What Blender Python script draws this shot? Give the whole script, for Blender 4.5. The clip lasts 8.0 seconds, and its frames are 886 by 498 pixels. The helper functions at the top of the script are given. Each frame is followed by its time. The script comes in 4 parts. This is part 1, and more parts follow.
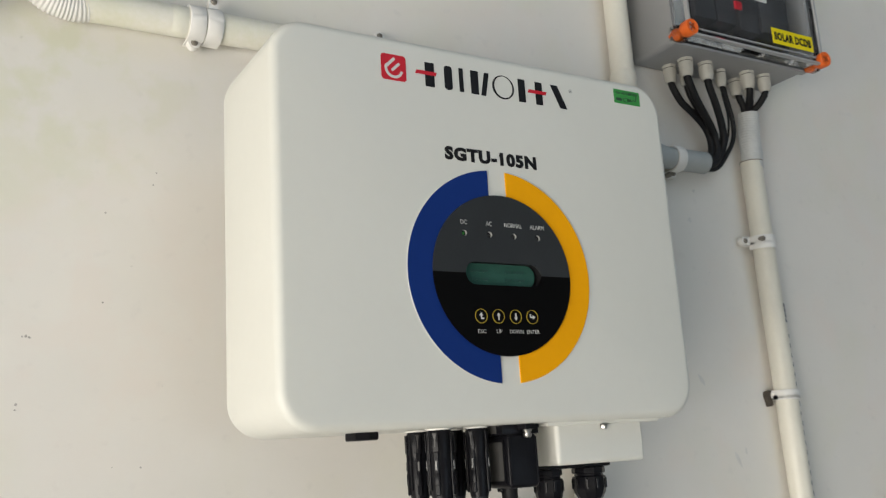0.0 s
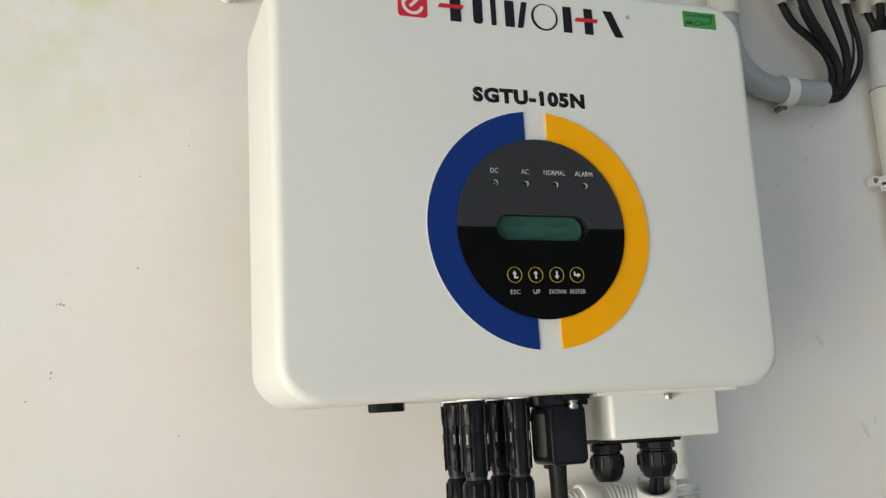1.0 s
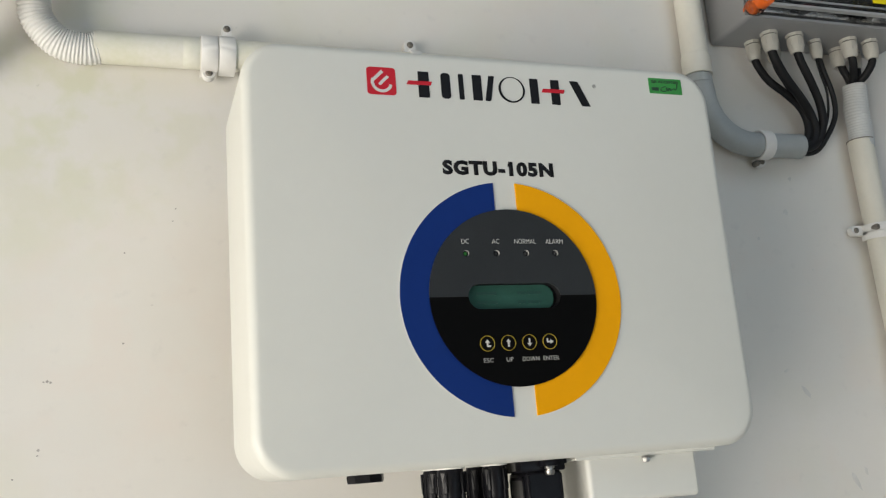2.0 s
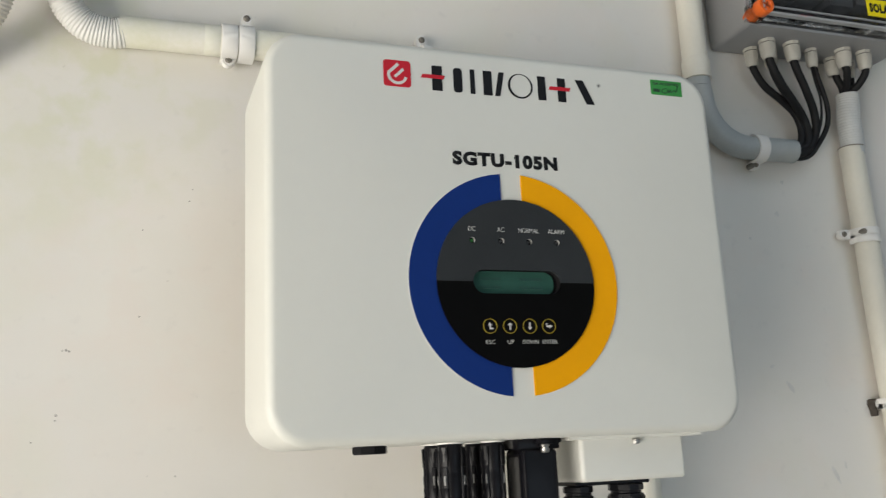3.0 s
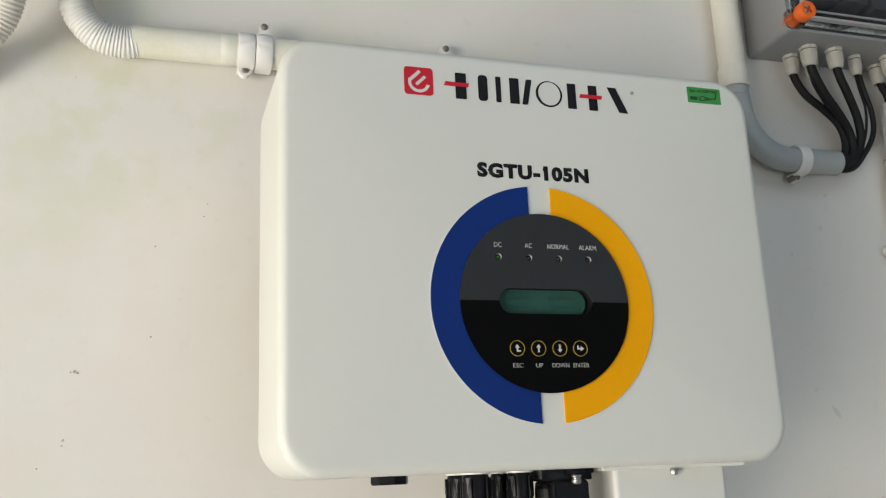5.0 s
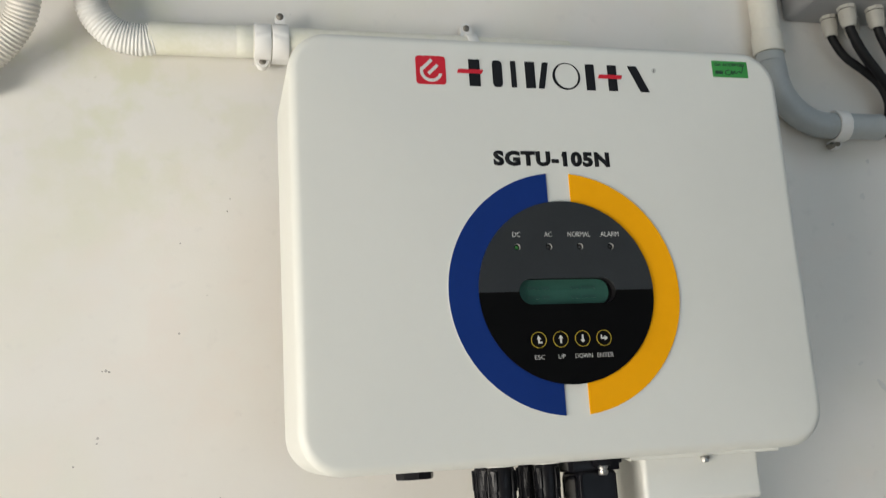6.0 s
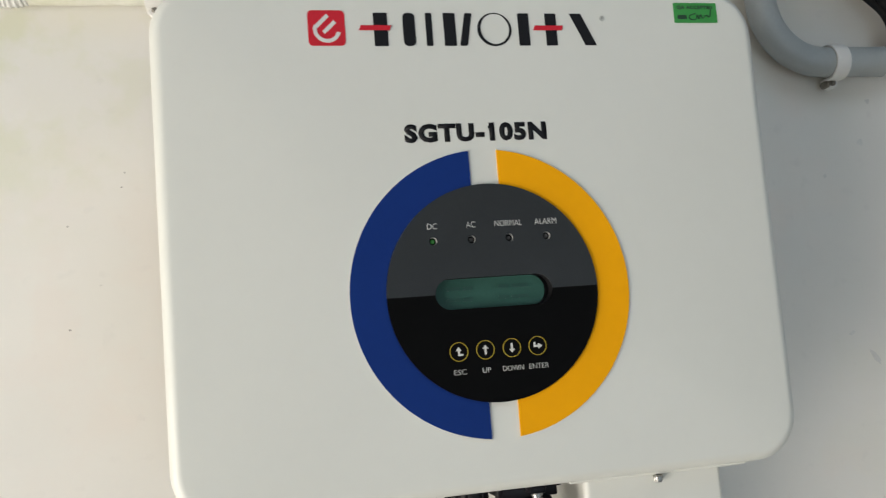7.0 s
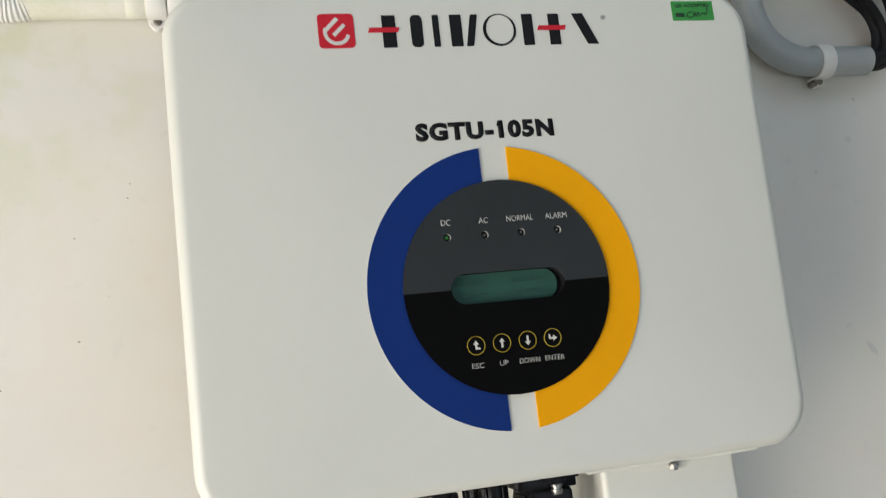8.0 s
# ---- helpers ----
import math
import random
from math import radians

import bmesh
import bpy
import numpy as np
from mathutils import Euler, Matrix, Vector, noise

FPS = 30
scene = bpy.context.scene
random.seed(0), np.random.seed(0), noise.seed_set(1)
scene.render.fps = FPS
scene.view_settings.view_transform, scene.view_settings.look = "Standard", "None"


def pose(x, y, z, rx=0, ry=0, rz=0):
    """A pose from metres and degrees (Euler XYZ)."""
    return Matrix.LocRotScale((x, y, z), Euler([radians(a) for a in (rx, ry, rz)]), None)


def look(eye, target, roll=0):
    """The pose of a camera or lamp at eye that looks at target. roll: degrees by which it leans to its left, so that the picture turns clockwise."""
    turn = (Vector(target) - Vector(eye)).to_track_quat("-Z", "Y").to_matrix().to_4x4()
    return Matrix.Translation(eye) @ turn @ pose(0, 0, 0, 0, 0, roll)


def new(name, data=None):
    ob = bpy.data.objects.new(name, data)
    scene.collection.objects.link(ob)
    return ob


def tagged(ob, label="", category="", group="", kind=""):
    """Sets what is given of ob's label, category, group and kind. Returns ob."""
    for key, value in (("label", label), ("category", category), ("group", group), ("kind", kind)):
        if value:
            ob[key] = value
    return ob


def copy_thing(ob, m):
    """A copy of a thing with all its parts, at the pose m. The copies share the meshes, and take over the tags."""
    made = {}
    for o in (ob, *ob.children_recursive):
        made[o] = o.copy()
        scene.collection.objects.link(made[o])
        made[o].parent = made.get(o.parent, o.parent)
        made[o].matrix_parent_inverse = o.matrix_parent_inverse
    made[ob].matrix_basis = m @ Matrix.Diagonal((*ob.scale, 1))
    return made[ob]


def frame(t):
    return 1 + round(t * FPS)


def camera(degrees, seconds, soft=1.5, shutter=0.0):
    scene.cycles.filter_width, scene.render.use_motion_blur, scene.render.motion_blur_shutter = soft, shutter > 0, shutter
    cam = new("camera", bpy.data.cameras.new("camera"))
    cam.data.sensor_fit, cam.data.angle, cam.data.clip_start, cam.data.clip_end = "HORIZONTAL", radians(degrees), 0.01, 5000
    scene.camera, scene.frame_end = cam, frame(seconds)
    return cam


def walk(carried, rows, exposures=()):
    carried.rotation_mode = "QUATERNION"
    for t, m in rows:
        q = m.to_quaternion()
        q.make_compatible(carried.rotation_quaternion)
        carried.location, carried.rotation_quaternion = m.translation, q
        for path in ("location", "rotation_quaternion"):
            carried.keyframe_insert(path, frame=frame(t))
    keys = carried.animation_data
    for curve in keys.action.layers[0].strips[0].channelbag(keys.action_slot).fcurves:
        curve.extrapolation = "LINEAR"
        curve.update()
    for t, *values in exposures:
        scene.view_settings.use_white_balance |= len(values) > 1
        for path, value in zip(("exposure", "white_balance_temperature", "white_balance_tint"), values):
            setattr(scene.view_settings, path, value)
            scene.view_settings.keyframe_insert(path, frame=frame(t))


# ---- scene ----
cam = camera(51.5, 8.0, soft=1.2, shutter=0.2)
PATH = [
    (0, (-0.435, -0.632, 1.356), (0.566, 1.044, 1.789), -3.6),
    (0.1, (-0.411, -0.64, 1.363), (0.529, 1.071, 1.799), -3.3),
    (0.3, (-0.364, -0.645, 1.365), (0.468, 1.119, 1.809), -3.2),
    (0.5, (-0.335, -0.639, 1.361), (0.413, 1.167, 1.784), -3.0),
    (0.7, (-0.313, -0.632, 1.368), (0.374, 1.207, 1.756), -3.3),
    (0.9, (-0.304, -0.624, 1.362), (0.351, 1.228, 1.741), -3.0),
    (1, (-0.303, -0.615, 1.363), (0.366, 1.235, 1.725), -3.1),
    (1.1, (-0.299, -0.612, 1.368), (0.384, 1.235, 1.717), -4.2),
    (1.2, (-0.291, -0.614, 1.376), (0.401, 1.231, 1.72), -5.3),
    (1.3, (-0.284, -0.621, 1.379), (0.41, 1.219, 1.746), -6.0),
    (1.5, (-0.275, -0.63, 1.378), (0.411, 1.197, 1.814), -6.0),
    (1.7, (-0.274, -0.637, 1.378), (0.395, 1.191, 1.837), -5.4),
    (2.8, (-0.312, -0.658, 1.368), (0.315, 1.192, 1.8), -3.8),
    (3, (-0.304, -0.67, 1.362), (0.358, 1.163, 1.811), -2.8),
    (3.2, (-0.289, -0.674, 1.362), (0.389, 1.153, 1.813), -2.4),
    (3.5, (-0.277, -0.662, 1.366), (0.396, 1.161, 1.837), -3.4),
    (3.7, (-0.27, -0.655, 1.367), (0.382, 1.173, 1.851), -4.1),
    (4, (-0.269, -0.643, 1.368), (0.373, 1.19, 1.842), -4.3),
    (4.2, (-0.271, -0.638, 1.37), (0.37, 1.197, 1.839), -3.8),
    (4.5, (-0.285, -0.631, 1.37), (0.347, 1.205, 1.849), -2.7),
    (4.7, (-0.289, -0.63, 1.371), (0.336, 1.208, 1.852), -2.4),
    (5.8, (-0.275, -0.644, 1.381), (0.25, 1.221, 1.879), -3.5),
    (5.9, (-0.272, -0.638, 1.392), (0.251, 1.24, 1.843), -3.5),
    (6, (-0.259, -0.636, 1.395), (0.233, 1.258, 1.807), -3.6),
    (6.2, (-0.232, -0.617, 1.399), (0.225, 1.302, 1.729), -3.4),
    (6.5, (-0.199, -0.586, 1.432), (0.228, 1.356, 1.647), -3.9),
    (6.8, (-0.184, -0.564, 1.452), (0.276, 1.368, 1.695), -3.4),
    (7, (-0.163, -0.56, 1.468), (0.294, 1.376, 1.679), -4.6),
    (7.2, (-0.159, -0.546, 1.458), (0.335, 1.381, 1.665), -5.7),
    (7.5, (-0.155, -0.54, 1.453), (0.319, 1.395, 1.623), -5.8),
    (7.8, (-0.174, -0.544, 1.447), (0.332, 1.379, 1.669), -5.6),
    (8, (-0.189, -0.56, 1.452), (0.32, 1.357, 1.709), -6.4),
]
walk(cam, [(t, look(eye, target, roll)) for t, eye, target, roll in PATH],
     [(0, -0.05), (0.5, 0.0), (1, 0.06), (1.5, 0.04), (3, -0.01), (3.5, 0.01), (4.5, 0.04), (6.2, 0.04), (7, 0.09), (8, 0.09)])

# ---- world and light ----
world = bpy.data.worlds.new("sky")
scene.world = world
world.use_nodes = True
wn = world.node_tree
sky = wn.nodes.new("ShaderNodeTexSky")
sky.sky_type, sky.sun_disc = "NISHITA", False
sky.sun_elevation, sky.sun_rotation = radians(50), radians(250)
wn.links.new(sky.outputs[0], wn.nodes["Background"].inputs[0])
wn.nodes["Background"].inputs[1].default_value = 0.08

sun = new("sun", bpy.data.lights.new("sun", "SUN"))
sun.data.energy, sun.data.angle, sun.data.color = 4.5, radians(0.5), (1, 0.95, 0.88)
sun.matrix_world = look((-3, -1.5, 4.0), (-3.0 + math.cos(radians(50)) * 0.94, -1.5 + 0.1, 4.0 - math.sin(radians(50))))


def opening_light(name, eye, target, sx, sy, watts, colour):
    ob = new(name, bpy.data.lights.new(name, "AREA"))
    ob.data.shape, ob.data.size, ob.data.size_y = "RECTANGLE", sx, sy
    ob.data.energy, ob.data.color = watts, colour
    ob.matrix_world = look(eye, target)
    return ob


opening_light("daylight_west", (-2.62, -1.45, 0.68), (0, -1.45, 0.68), 2.5, 1.3, 109, (1, 0.950, 0.866))
# Added fill from above; no skylight is known here.
opening_light("fill_above", (0.55, -1.25, 2.88), (0.55, -0.85, 1.9), 1.3, 0.8, 4.6, (0.54, 0.77, 1.0))
# Added bluish fill for the right side; its window is made up.
opening_light("fill_south", (1.0, -3.22, 1.0), (1.0, 0, 1.1), 2.0, 1.1, 10, (0.60, 0.81, 1.0))


# ---- materials ----
YW = 0.208                          # face of the wall that carries everything


def material(name, colour, rough=0.5, metal=0.0, var=0.06, scale=40.0, bump=0.0, bump_scale=300.0, spec=0.5, emit=None, tint=None):
    """Noise varies the colour at two scales; bump gives fine relief."""
    m = bpy.data.materials.new(name)
    m.use_nodes = True
    nt = m.node_tree
    b = nt.nodes["Principled BSDF"]
    b.inputs["Roughness"].default_value, b.inputs["Metallic"].default_value = rough, metal
    b.inputs["Specular IOR Level"].default_value = spec
    tc = nt.nodes.new("ShaderNodeTexCoord")
    big, small = nt.nodes.new("ShaderNodeTexNoise"), nt.nodes.new("ShaderNodeTexNoise")
    for n, s in ((big, scale), (small, scale * 14)):
        nt.links.new(tc.outputs["Object"], n.inputs["Vector"])
        n.inputs["Scale"].default_value, n.inputs["Detail"].default_value = s, 4
    add = nt.nodes.new("ShaderNodeMath")
    add.operation = "MULTIPLY_ADD"
    nt.links.new(small.outputs["Fac"], add.inputs[0])
    add.inputs[1].default_value = 0.4
    nt.links.new(big.outputs["Fac"], add.inputs[2])
    ramp = nt.nodes.new("ShaderNodeValToRGB")
    ramp.color_ramp.elements[0].position, ramp.color_ramp.elements[1].position = 0.45, 0.95
    lo = tint or [c * (1 - var) for c in colour]
    ramp.color_ramp.elements[0].color = (*lo, 1)
    ramp.color_ramp.elements[1].color = (*[min(1, c * (1 + var)) for c in colour], 1)
    nt.links.new(add.outputs[0], ramp.inputs[0])
    nt.links.new(ramp.outputs[0], b.inputs["Base Color"])
    if bump:
        bn, bp = nt.nodes.new("ShaderNodeTexNoise"), nt.nodes.new("ShaderNodeBump")
        nt.links.new(tc.outputs["Object"], bn.inputs["Vector"])
        bn.inputs["Scale"].default_value, bn.inputs["Detail"].default_value = bump_scale, 3
        bp.inputs["Strength"].default_value, bp.inputs["Distance"].default_value = bump, 0.001
        nt.links.new(bn.outputs["Fac"], bp.inputs["Height"])
        nt.links.new(bp.outputs[0], b.inputs["Normal"])
    if emit:
        b.inputs["Emission Color"].default_value, b.inputs["Emission Strength"].default_value = (*emit[:3], 1), emit[3]
    return m


def wall_paint():
    """White distemper with faint yellow-green and pinkish blotches, dust and a trowelled relief."""
    m = bpy.data.materials.new("wall_paint")
    m.use_nodes = True
    nt = m.node_tree
    b = nt.nodes["Principled BSDF"]
    b.inputs["Roughness"].default_value = 0.75
    b.inputs["Specular IOR Level"].default_value = 0.25
    tc = nt.nodes.new("ShaderNodeTexCoord")

    def noise_tex(s, d=4, offset=0.0):
        mp = nt.nodes.new("ShaderNodeMapping")
        mp.inputs["Location"].default_value = (offset, offset * 0.7, offset * 1.3)
        nt.links.new(tc.outputs["Object"], mp.inputs[0])
        n = nt.nodes.new("ShaderNodeTexNoise")
        n.inputs["Scale"].default_value, n.inputs["Detail"].default_value = s, d
        nt.links.new(mp.outputs[0], n.inputs["Vector"])
        return n.outputs["Fac"]

    def ramp(fac, p0, p1, v0, v1):
        r = nt.nodes.new("ShaderNodeMapRange")
        nt.links.new(fac, r.inputs["Value"])
        for k, v in (("From Min", p0), ("From Max", p1), ("To Min", v0), ("To Max", v1)):
            r.inputs[k].default_value = v
        return r.outputs[0]

    def mix(fac, a, colour):
        x = nt.nodes.new("ShaderNodeMix")
        x.data_type = "RGBA"
        nt.links.new(fac, x.inputs["Factor"])
        if isinstance(a, tuple):
            x.inputs["A"].default_value = (*a, 1)
        else:
            nt.links.new(a, x.inputs["A"])
        x.inputs["B"].default_value = (*colour, 1)
        return x.outputs["Result"]

    c = mix(ramp(noise_tex(9, 5), 0.4, 0.75, 0, 1), (0.765, 0.737, 0.69), (0.735, 0.712, 0.668))
    c = mix(ramp(noise_tex(7, 5, 3.1), 0.50, 0.68, 0, 0.4), c, (0.72, 0.705, 0.58))
    c = mix(ramp(noise_tex(11, 4, 7.7), 0.55, 0.75, 0, 0.4), c, (0.78, 0.69, 0.63))
    c = mix(ramp(noise_tex(60, 6, 1.7), 0.62, 0.8, 0, 0.35), c, (0.62, 0.60, 0.57))
    c = mix(ramp(noise_tex(130, 2, 5.3), 0.79, 0.82, 0, 0.3), c, (0.45, 0.43, 0.40))
    # Damp yellow-green patches round the conduit's end, broken up by noise.
    for px, pz, reach, off, tone, amount in ((-0.33, 1.725, 0.17, 4.4, (0.655, 0.66, 0.48), 0.62), (-0.41, 1.64, 0.13, 8.2, (0.70, 0.685, 0.54), 0.3), (-0.29, 1.50, 0.20, 2.9, (0.76, 0.68, 0.625), 0.3)):
        d = nt.nodes.new("ShaderNodeVectorMath")
        d.operation = "DISTANCE"
        nt.links.new(tc.outputs["Object"], d.inputs[0])
        d.inputs[1].default_value = (px, YW, pz)
        near = ramp(d.outputs["Value"], reach * 0.15, reach, amount, 0.0)
        spots = nt.nodes.new("ShaderNodeMath")
        spots.operation = "MULTIPLY"
        nt.links.new(near, spots.inputs[0])
        nt.links.new(ramp(noise_tex(26, 6, off), 0.47, 0.63, 0, 1), spots.inputs[1])
        c = mix(spots.outputs[0], c, tone)
    nt.links.new(c, b.inputs["Base Color"])
    h = nt.nodes.new("ShaderNodeMath")
    h.operation = "MULTIPLY_ADD"
    nt.links.new(noise_tex(420, 3, 2.2), h.inputs[0])
    h.inputs[1].default_value = 0.25
    nt.links.new(noise_tex(30, 4, 9.1), h.inputs[2])
    bp = nt.nodes.new("ShaderNodeBump")
    bp.inputs["Strength"].default_value, bp.inputs["Distance"].default_value = 0.12, 0.002
    nt.links.new(h.outputs[0], bp.inputs["Height"])
    nt.links.new(bp.outputs[0], b.inputs["Normal"])
    return m


WALL = wall_paint()
SHELL = material("powder_coat_white", (0.66, 0.66, 0.615), 0.42, var=0.02, scale=6, bump=0.045, bump_scale=900)
COVER = material("cover_white", (0.70, 0.695, 0.645), 0.4, var=0.02, scale=8, bump=0.08, bump_scale=900)
BLACK_PLASTIC = material("black_plastic", (0.007, 0.007, 0.009), 0.30, var=0.3, scale=60, bump=0.1, bump_scale=700, spec=0.15)
GLINT_GREY = material("glint_plastic", (0.15, 0.15, 0.148), 0.25, var=0.3, scale=90)
HIGHLIGHT_GREY = material("highlight_plastic", (0.032, 0.031, 0.031), 0.42, var=0.4, scale=160)
SIDE_GREY = material("dull_grey", (0.062, 0.061, 0.059), 0.32, var=0.15, scale=60)
RUBBER = material("cable_black", (0.008, 0.008, 0.009), 0.55, var=0.3, scale=80, bump=0.1, bump_scale=500, spec=0.3)
BLUE = material("blue_print", (0.008, 0.030, 0.165), 0.5, var=0.05, scale=10, spec=0.06)
YELLOW = material("yellow_print", (0.87, 0.382, 0.004), 0.5, var=0.03, scale=10, spec=0.06)
PANEL_GREY = material("panel_grey", (0.031, 0.034, 0.037), 0.32, var=0.08, scale=30, spec=0.12)
PANEL_BLACK = material("panel_black", (0.0038, 0.0038, 0.004), 0.45, var=0.1, scale=30, spec=0.03)
RECESS = material("recess_dark", (0.013, 0.013, 0.014), 0.5, var=0.1, scale=30, spec=0.1)
LCD = material("lcd_green", (0.030, 0.090, 0.070), 0.25, var=0.12, scale=60, spec=0.16)
LCD_INK = material("lcd_segments", (0.021, 0.066, 0.053), 0.3, spec=0.16)
WHITE_INK = material("white_ink", (0.62, 0.62, 0.60), 0.5, spec=0.16)
BLACK_INK = material("black_ink", (0.010, 0.010, 0.012), 0.4, spec=0.16)
RED_INK = material("red_ink", (0.52, 0.02, 0.035), 0.38, var=0.04, spec=0.16)
GREY_INK = material("grey_ink", (0.25, 0.25, 0.24), 0.5)
GREEN_LABEL = material("green_label", (0.048, 0.27, 0.065), 0.45, var=0.08, scale=50, spec=0.16)
GREEN_INK = material("label_ink", (0.01, 0.045, 0.02), 0.5)
KEY_YELLOW = material("key_yellow", (0.42, 0.31, 0.03), 0.4, spec=0.16)
LED_ON = material("led_green", (0.03, 0.19, 0.035), 0.25, emit=(0.05, 0.6, 0.05, 0.009))
LED_OFF = material("led_off", (0.05, 0.05, 0.052), 0.2)
BORE = material("bore_grey", (0.42, 0.42, 0.41), 0.35, var=0.05)
PVC = material("pvc_cream", (0.73, 0.70, 0.61), 0.38, var=0.05, scale=18, bump=0.05, bump_scale=120)
PVC_AGED = material("pvc_aged", (0.77, 0.745, 0.69), 0.42, var=0.06, scale=16, bump=0.06, bump_scale=160, tint=(0.70, 0.69, 0.555))
PVC_STAINED = material("pvc_stained", (0.73, 0.715, 0.64), 0.45, var=0.08, scale=16, bump=0.06, bump_scale=160, tint=(0.67, 0.67, 0.54))
PVC_GREY = material("pvc_grey", (0.385, 0.41, 0.41), 0.36, var=0.07, scale=25, bump=0.05, bump_scale=120)
CLIP = material("white_nylon", (0.79, 0.775, 0.745), 0.5, var=0.03, scale=30, spec=0.3)
FLEX = material("flex_white", (0.685, 0.675, 0.645), 0.45, var=0.04, scale=40)
FLEX_GREY = material("flex_translucent", (0.56, 0.565, 0.555), 0.35, var=0.08, scale=40)
FLEX_OLD = material("flex_yellowed", (0.66, 0.625, 0.565), 0.45, var=0.06, scale=40)
GLAND = material("gland_beige", (0.50, 0.485, 0.435), 0.45, var=0.05, scale=60)
BOX_GREY = material("enclosure_grey", (0.285, 0.288, 0.292), 0.4, var=0.04, scale=20, bump=0.12, bump_scale=600)
BOX_DARK = material("enclosure_inside", (0.035, 0.037, 0.04), 0.5, var=0.3, scale=18, spec=0.16)
DEVICE = material("breaker_dark", (0.035, 0.037, 0.042), 0.45, var=0.15, scale=30, spec=0.16)
DEVICE_PALE = material("breaker_pale", (0.16, 0.16, 0.16), 0.45, var=0.1, scale=30)
LIP = material("lid_grey", (0.34, 0.345, 0.35), 0.3, var=0.05, scale=30)
ORANGE = material("orange_plastic", (0.78, 0.135, 0.012), 0.35, var=0.06, scale=40)
ORANGE_DEEP = material("orange_slot_shade", (0.36, 0.05, 0.006), 0.5, var=0.06, scale=40)
LABEL_YELLOW = material("label_yellow", (0.80, 0.66, 0.012), 0.4, var=0.04, spec=0.16)
STEEL = material("zinc_steel", (0.42, 0.41, 0.39), 0.36, 1.0, var=0.1, scale=120)
SCREW = material("dull_screw", (0.24, 0.22, 0.19), 0.55, 0.4, var=0.3, scale=300)
RUST = material("rusty_steel", (0.075, 0.062, 0.05), 0.7, 0.3, var=0.4, scale=200, bump=0.3, bump_scale=600)
EARTH_GREEN = material("earth_green", (0.01, 0.14, 0.06), 0.4)
COPPER = material("copper_core", (0.30, 0.13, 0.07), 0.5, 0.4)
STAIN = material("wall_speck", (0.40, 0.38, 0.35), 0.8, var=0.3, scale=200)
SMUDGE = material("wall_smudge", (0.665, 0.65, 0.615), 0.8, var=0.1, scale=90)
PIPE_INK = material("pipe_ink", (0.05, 0.07, 0.10), 0.5)
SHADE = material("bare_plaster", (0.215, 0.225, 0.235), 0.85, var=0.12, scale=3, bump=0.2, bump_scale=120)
FLOOR = material("floor_tile", (0.34, 0.33, 0.305), 0.35, var=0.08, scale=3)
CEIL = material("ceiling_paint", (0.32, 0.33, 0.345), 0.8, var=0.03, scale=4)
EARTH = material("ground_earth", (0.26, 0.23, 0.18), 0.9, var=0.2, scale=0.5)


def clear_plastic(name, colour, rough):
    m = bpy.data.materials.new(name)
    m.use_nodes = True
    b = m.node_tree.nodes["Principled BSDF"]
    b.inputs["Base Color"].default_value = (*colour, 1)
    b.inputs["Transmission Weight"].default_value, b.inputs["Roughness"].default_value = 1.0, rough
    b.inputs["IOR"].default_value = 1.45
    return m


CLEAR = clear_plastic("clear_lid", (0.80, 0.82, 0.84), 0.06)
CLEAR_LUG = clear_plastic("clear_lug", (0.95, 0.95, 0.95), 0.15)


# ---- mesh helpers ----
def link(name, bm, mat, parent=None, label="", smooth=None):
    """Links a bmesh as one mesh object. smooth: the angle in degrees up to which edges are shaded round."""
    bmesh.ops.recalc_face_normals(bm, faces=bm.faces)
    if smooth is not None:
        for fc in bm.faces:
            fc.smooth = True
        for e in bm.edges:
            if len(e.link_faces) == 2 and e.calc_face_angle() > radians(smooth):
                e.smooth = False
    me = bpy.data.meshes.new(name)
    bm.to_mesh(me)
    bm.free()
    me.materials.append(mat)
    ob = new(name, me)
    if parent is not None:
        ob.parent = parent
    if label:
        ob["label"] = label
    return ob


def part(name, bm, mat, parent, label="", smooth=35):
    return link(name, bm, mat, parent, label, smooth)


def empty(name, label, category, group=""):
    ob = new(name)
    ob.empty_display_size = 0.05
    return tagged(ob, label, category, group)


def bm_box(x0, x1, y0, y1, z0, z1, bevel=0.0, seg=2):
    bm = bmesh.new()
    bmesh.ops.create_cube(bm, size=1)
    for v in bm.verts:
        v.co = Vector(((x0 + x1) / 2 + v.co.x * (x1 - x0), (y0 + y1) / 2 + v.co.y * (y1 - y0), (z0 + z1) / 2 + v.co.z * (z1 - z0)))
    if bevel:
        bmesh.ops.bevel(bm, geom=list(bm.edges), offset=bevel, segments=seg, affect="EDGES", profile=0.5)
    return bm


def join(*bms):
    """The first bmesh with the others added to it."""
    first = bms[0]
    for other in bms[1:]:
        me = bpy.data.meshes.new("joined")
        other.to_mesh(me)
        first.from_mesh(me)
        other.free()
        bpy.data.meshes.remove(me)
    return first


def moved(bm, m):
    bmesh.ops.transform(bm, matrix=m, verts=bm.verts)
    return bm


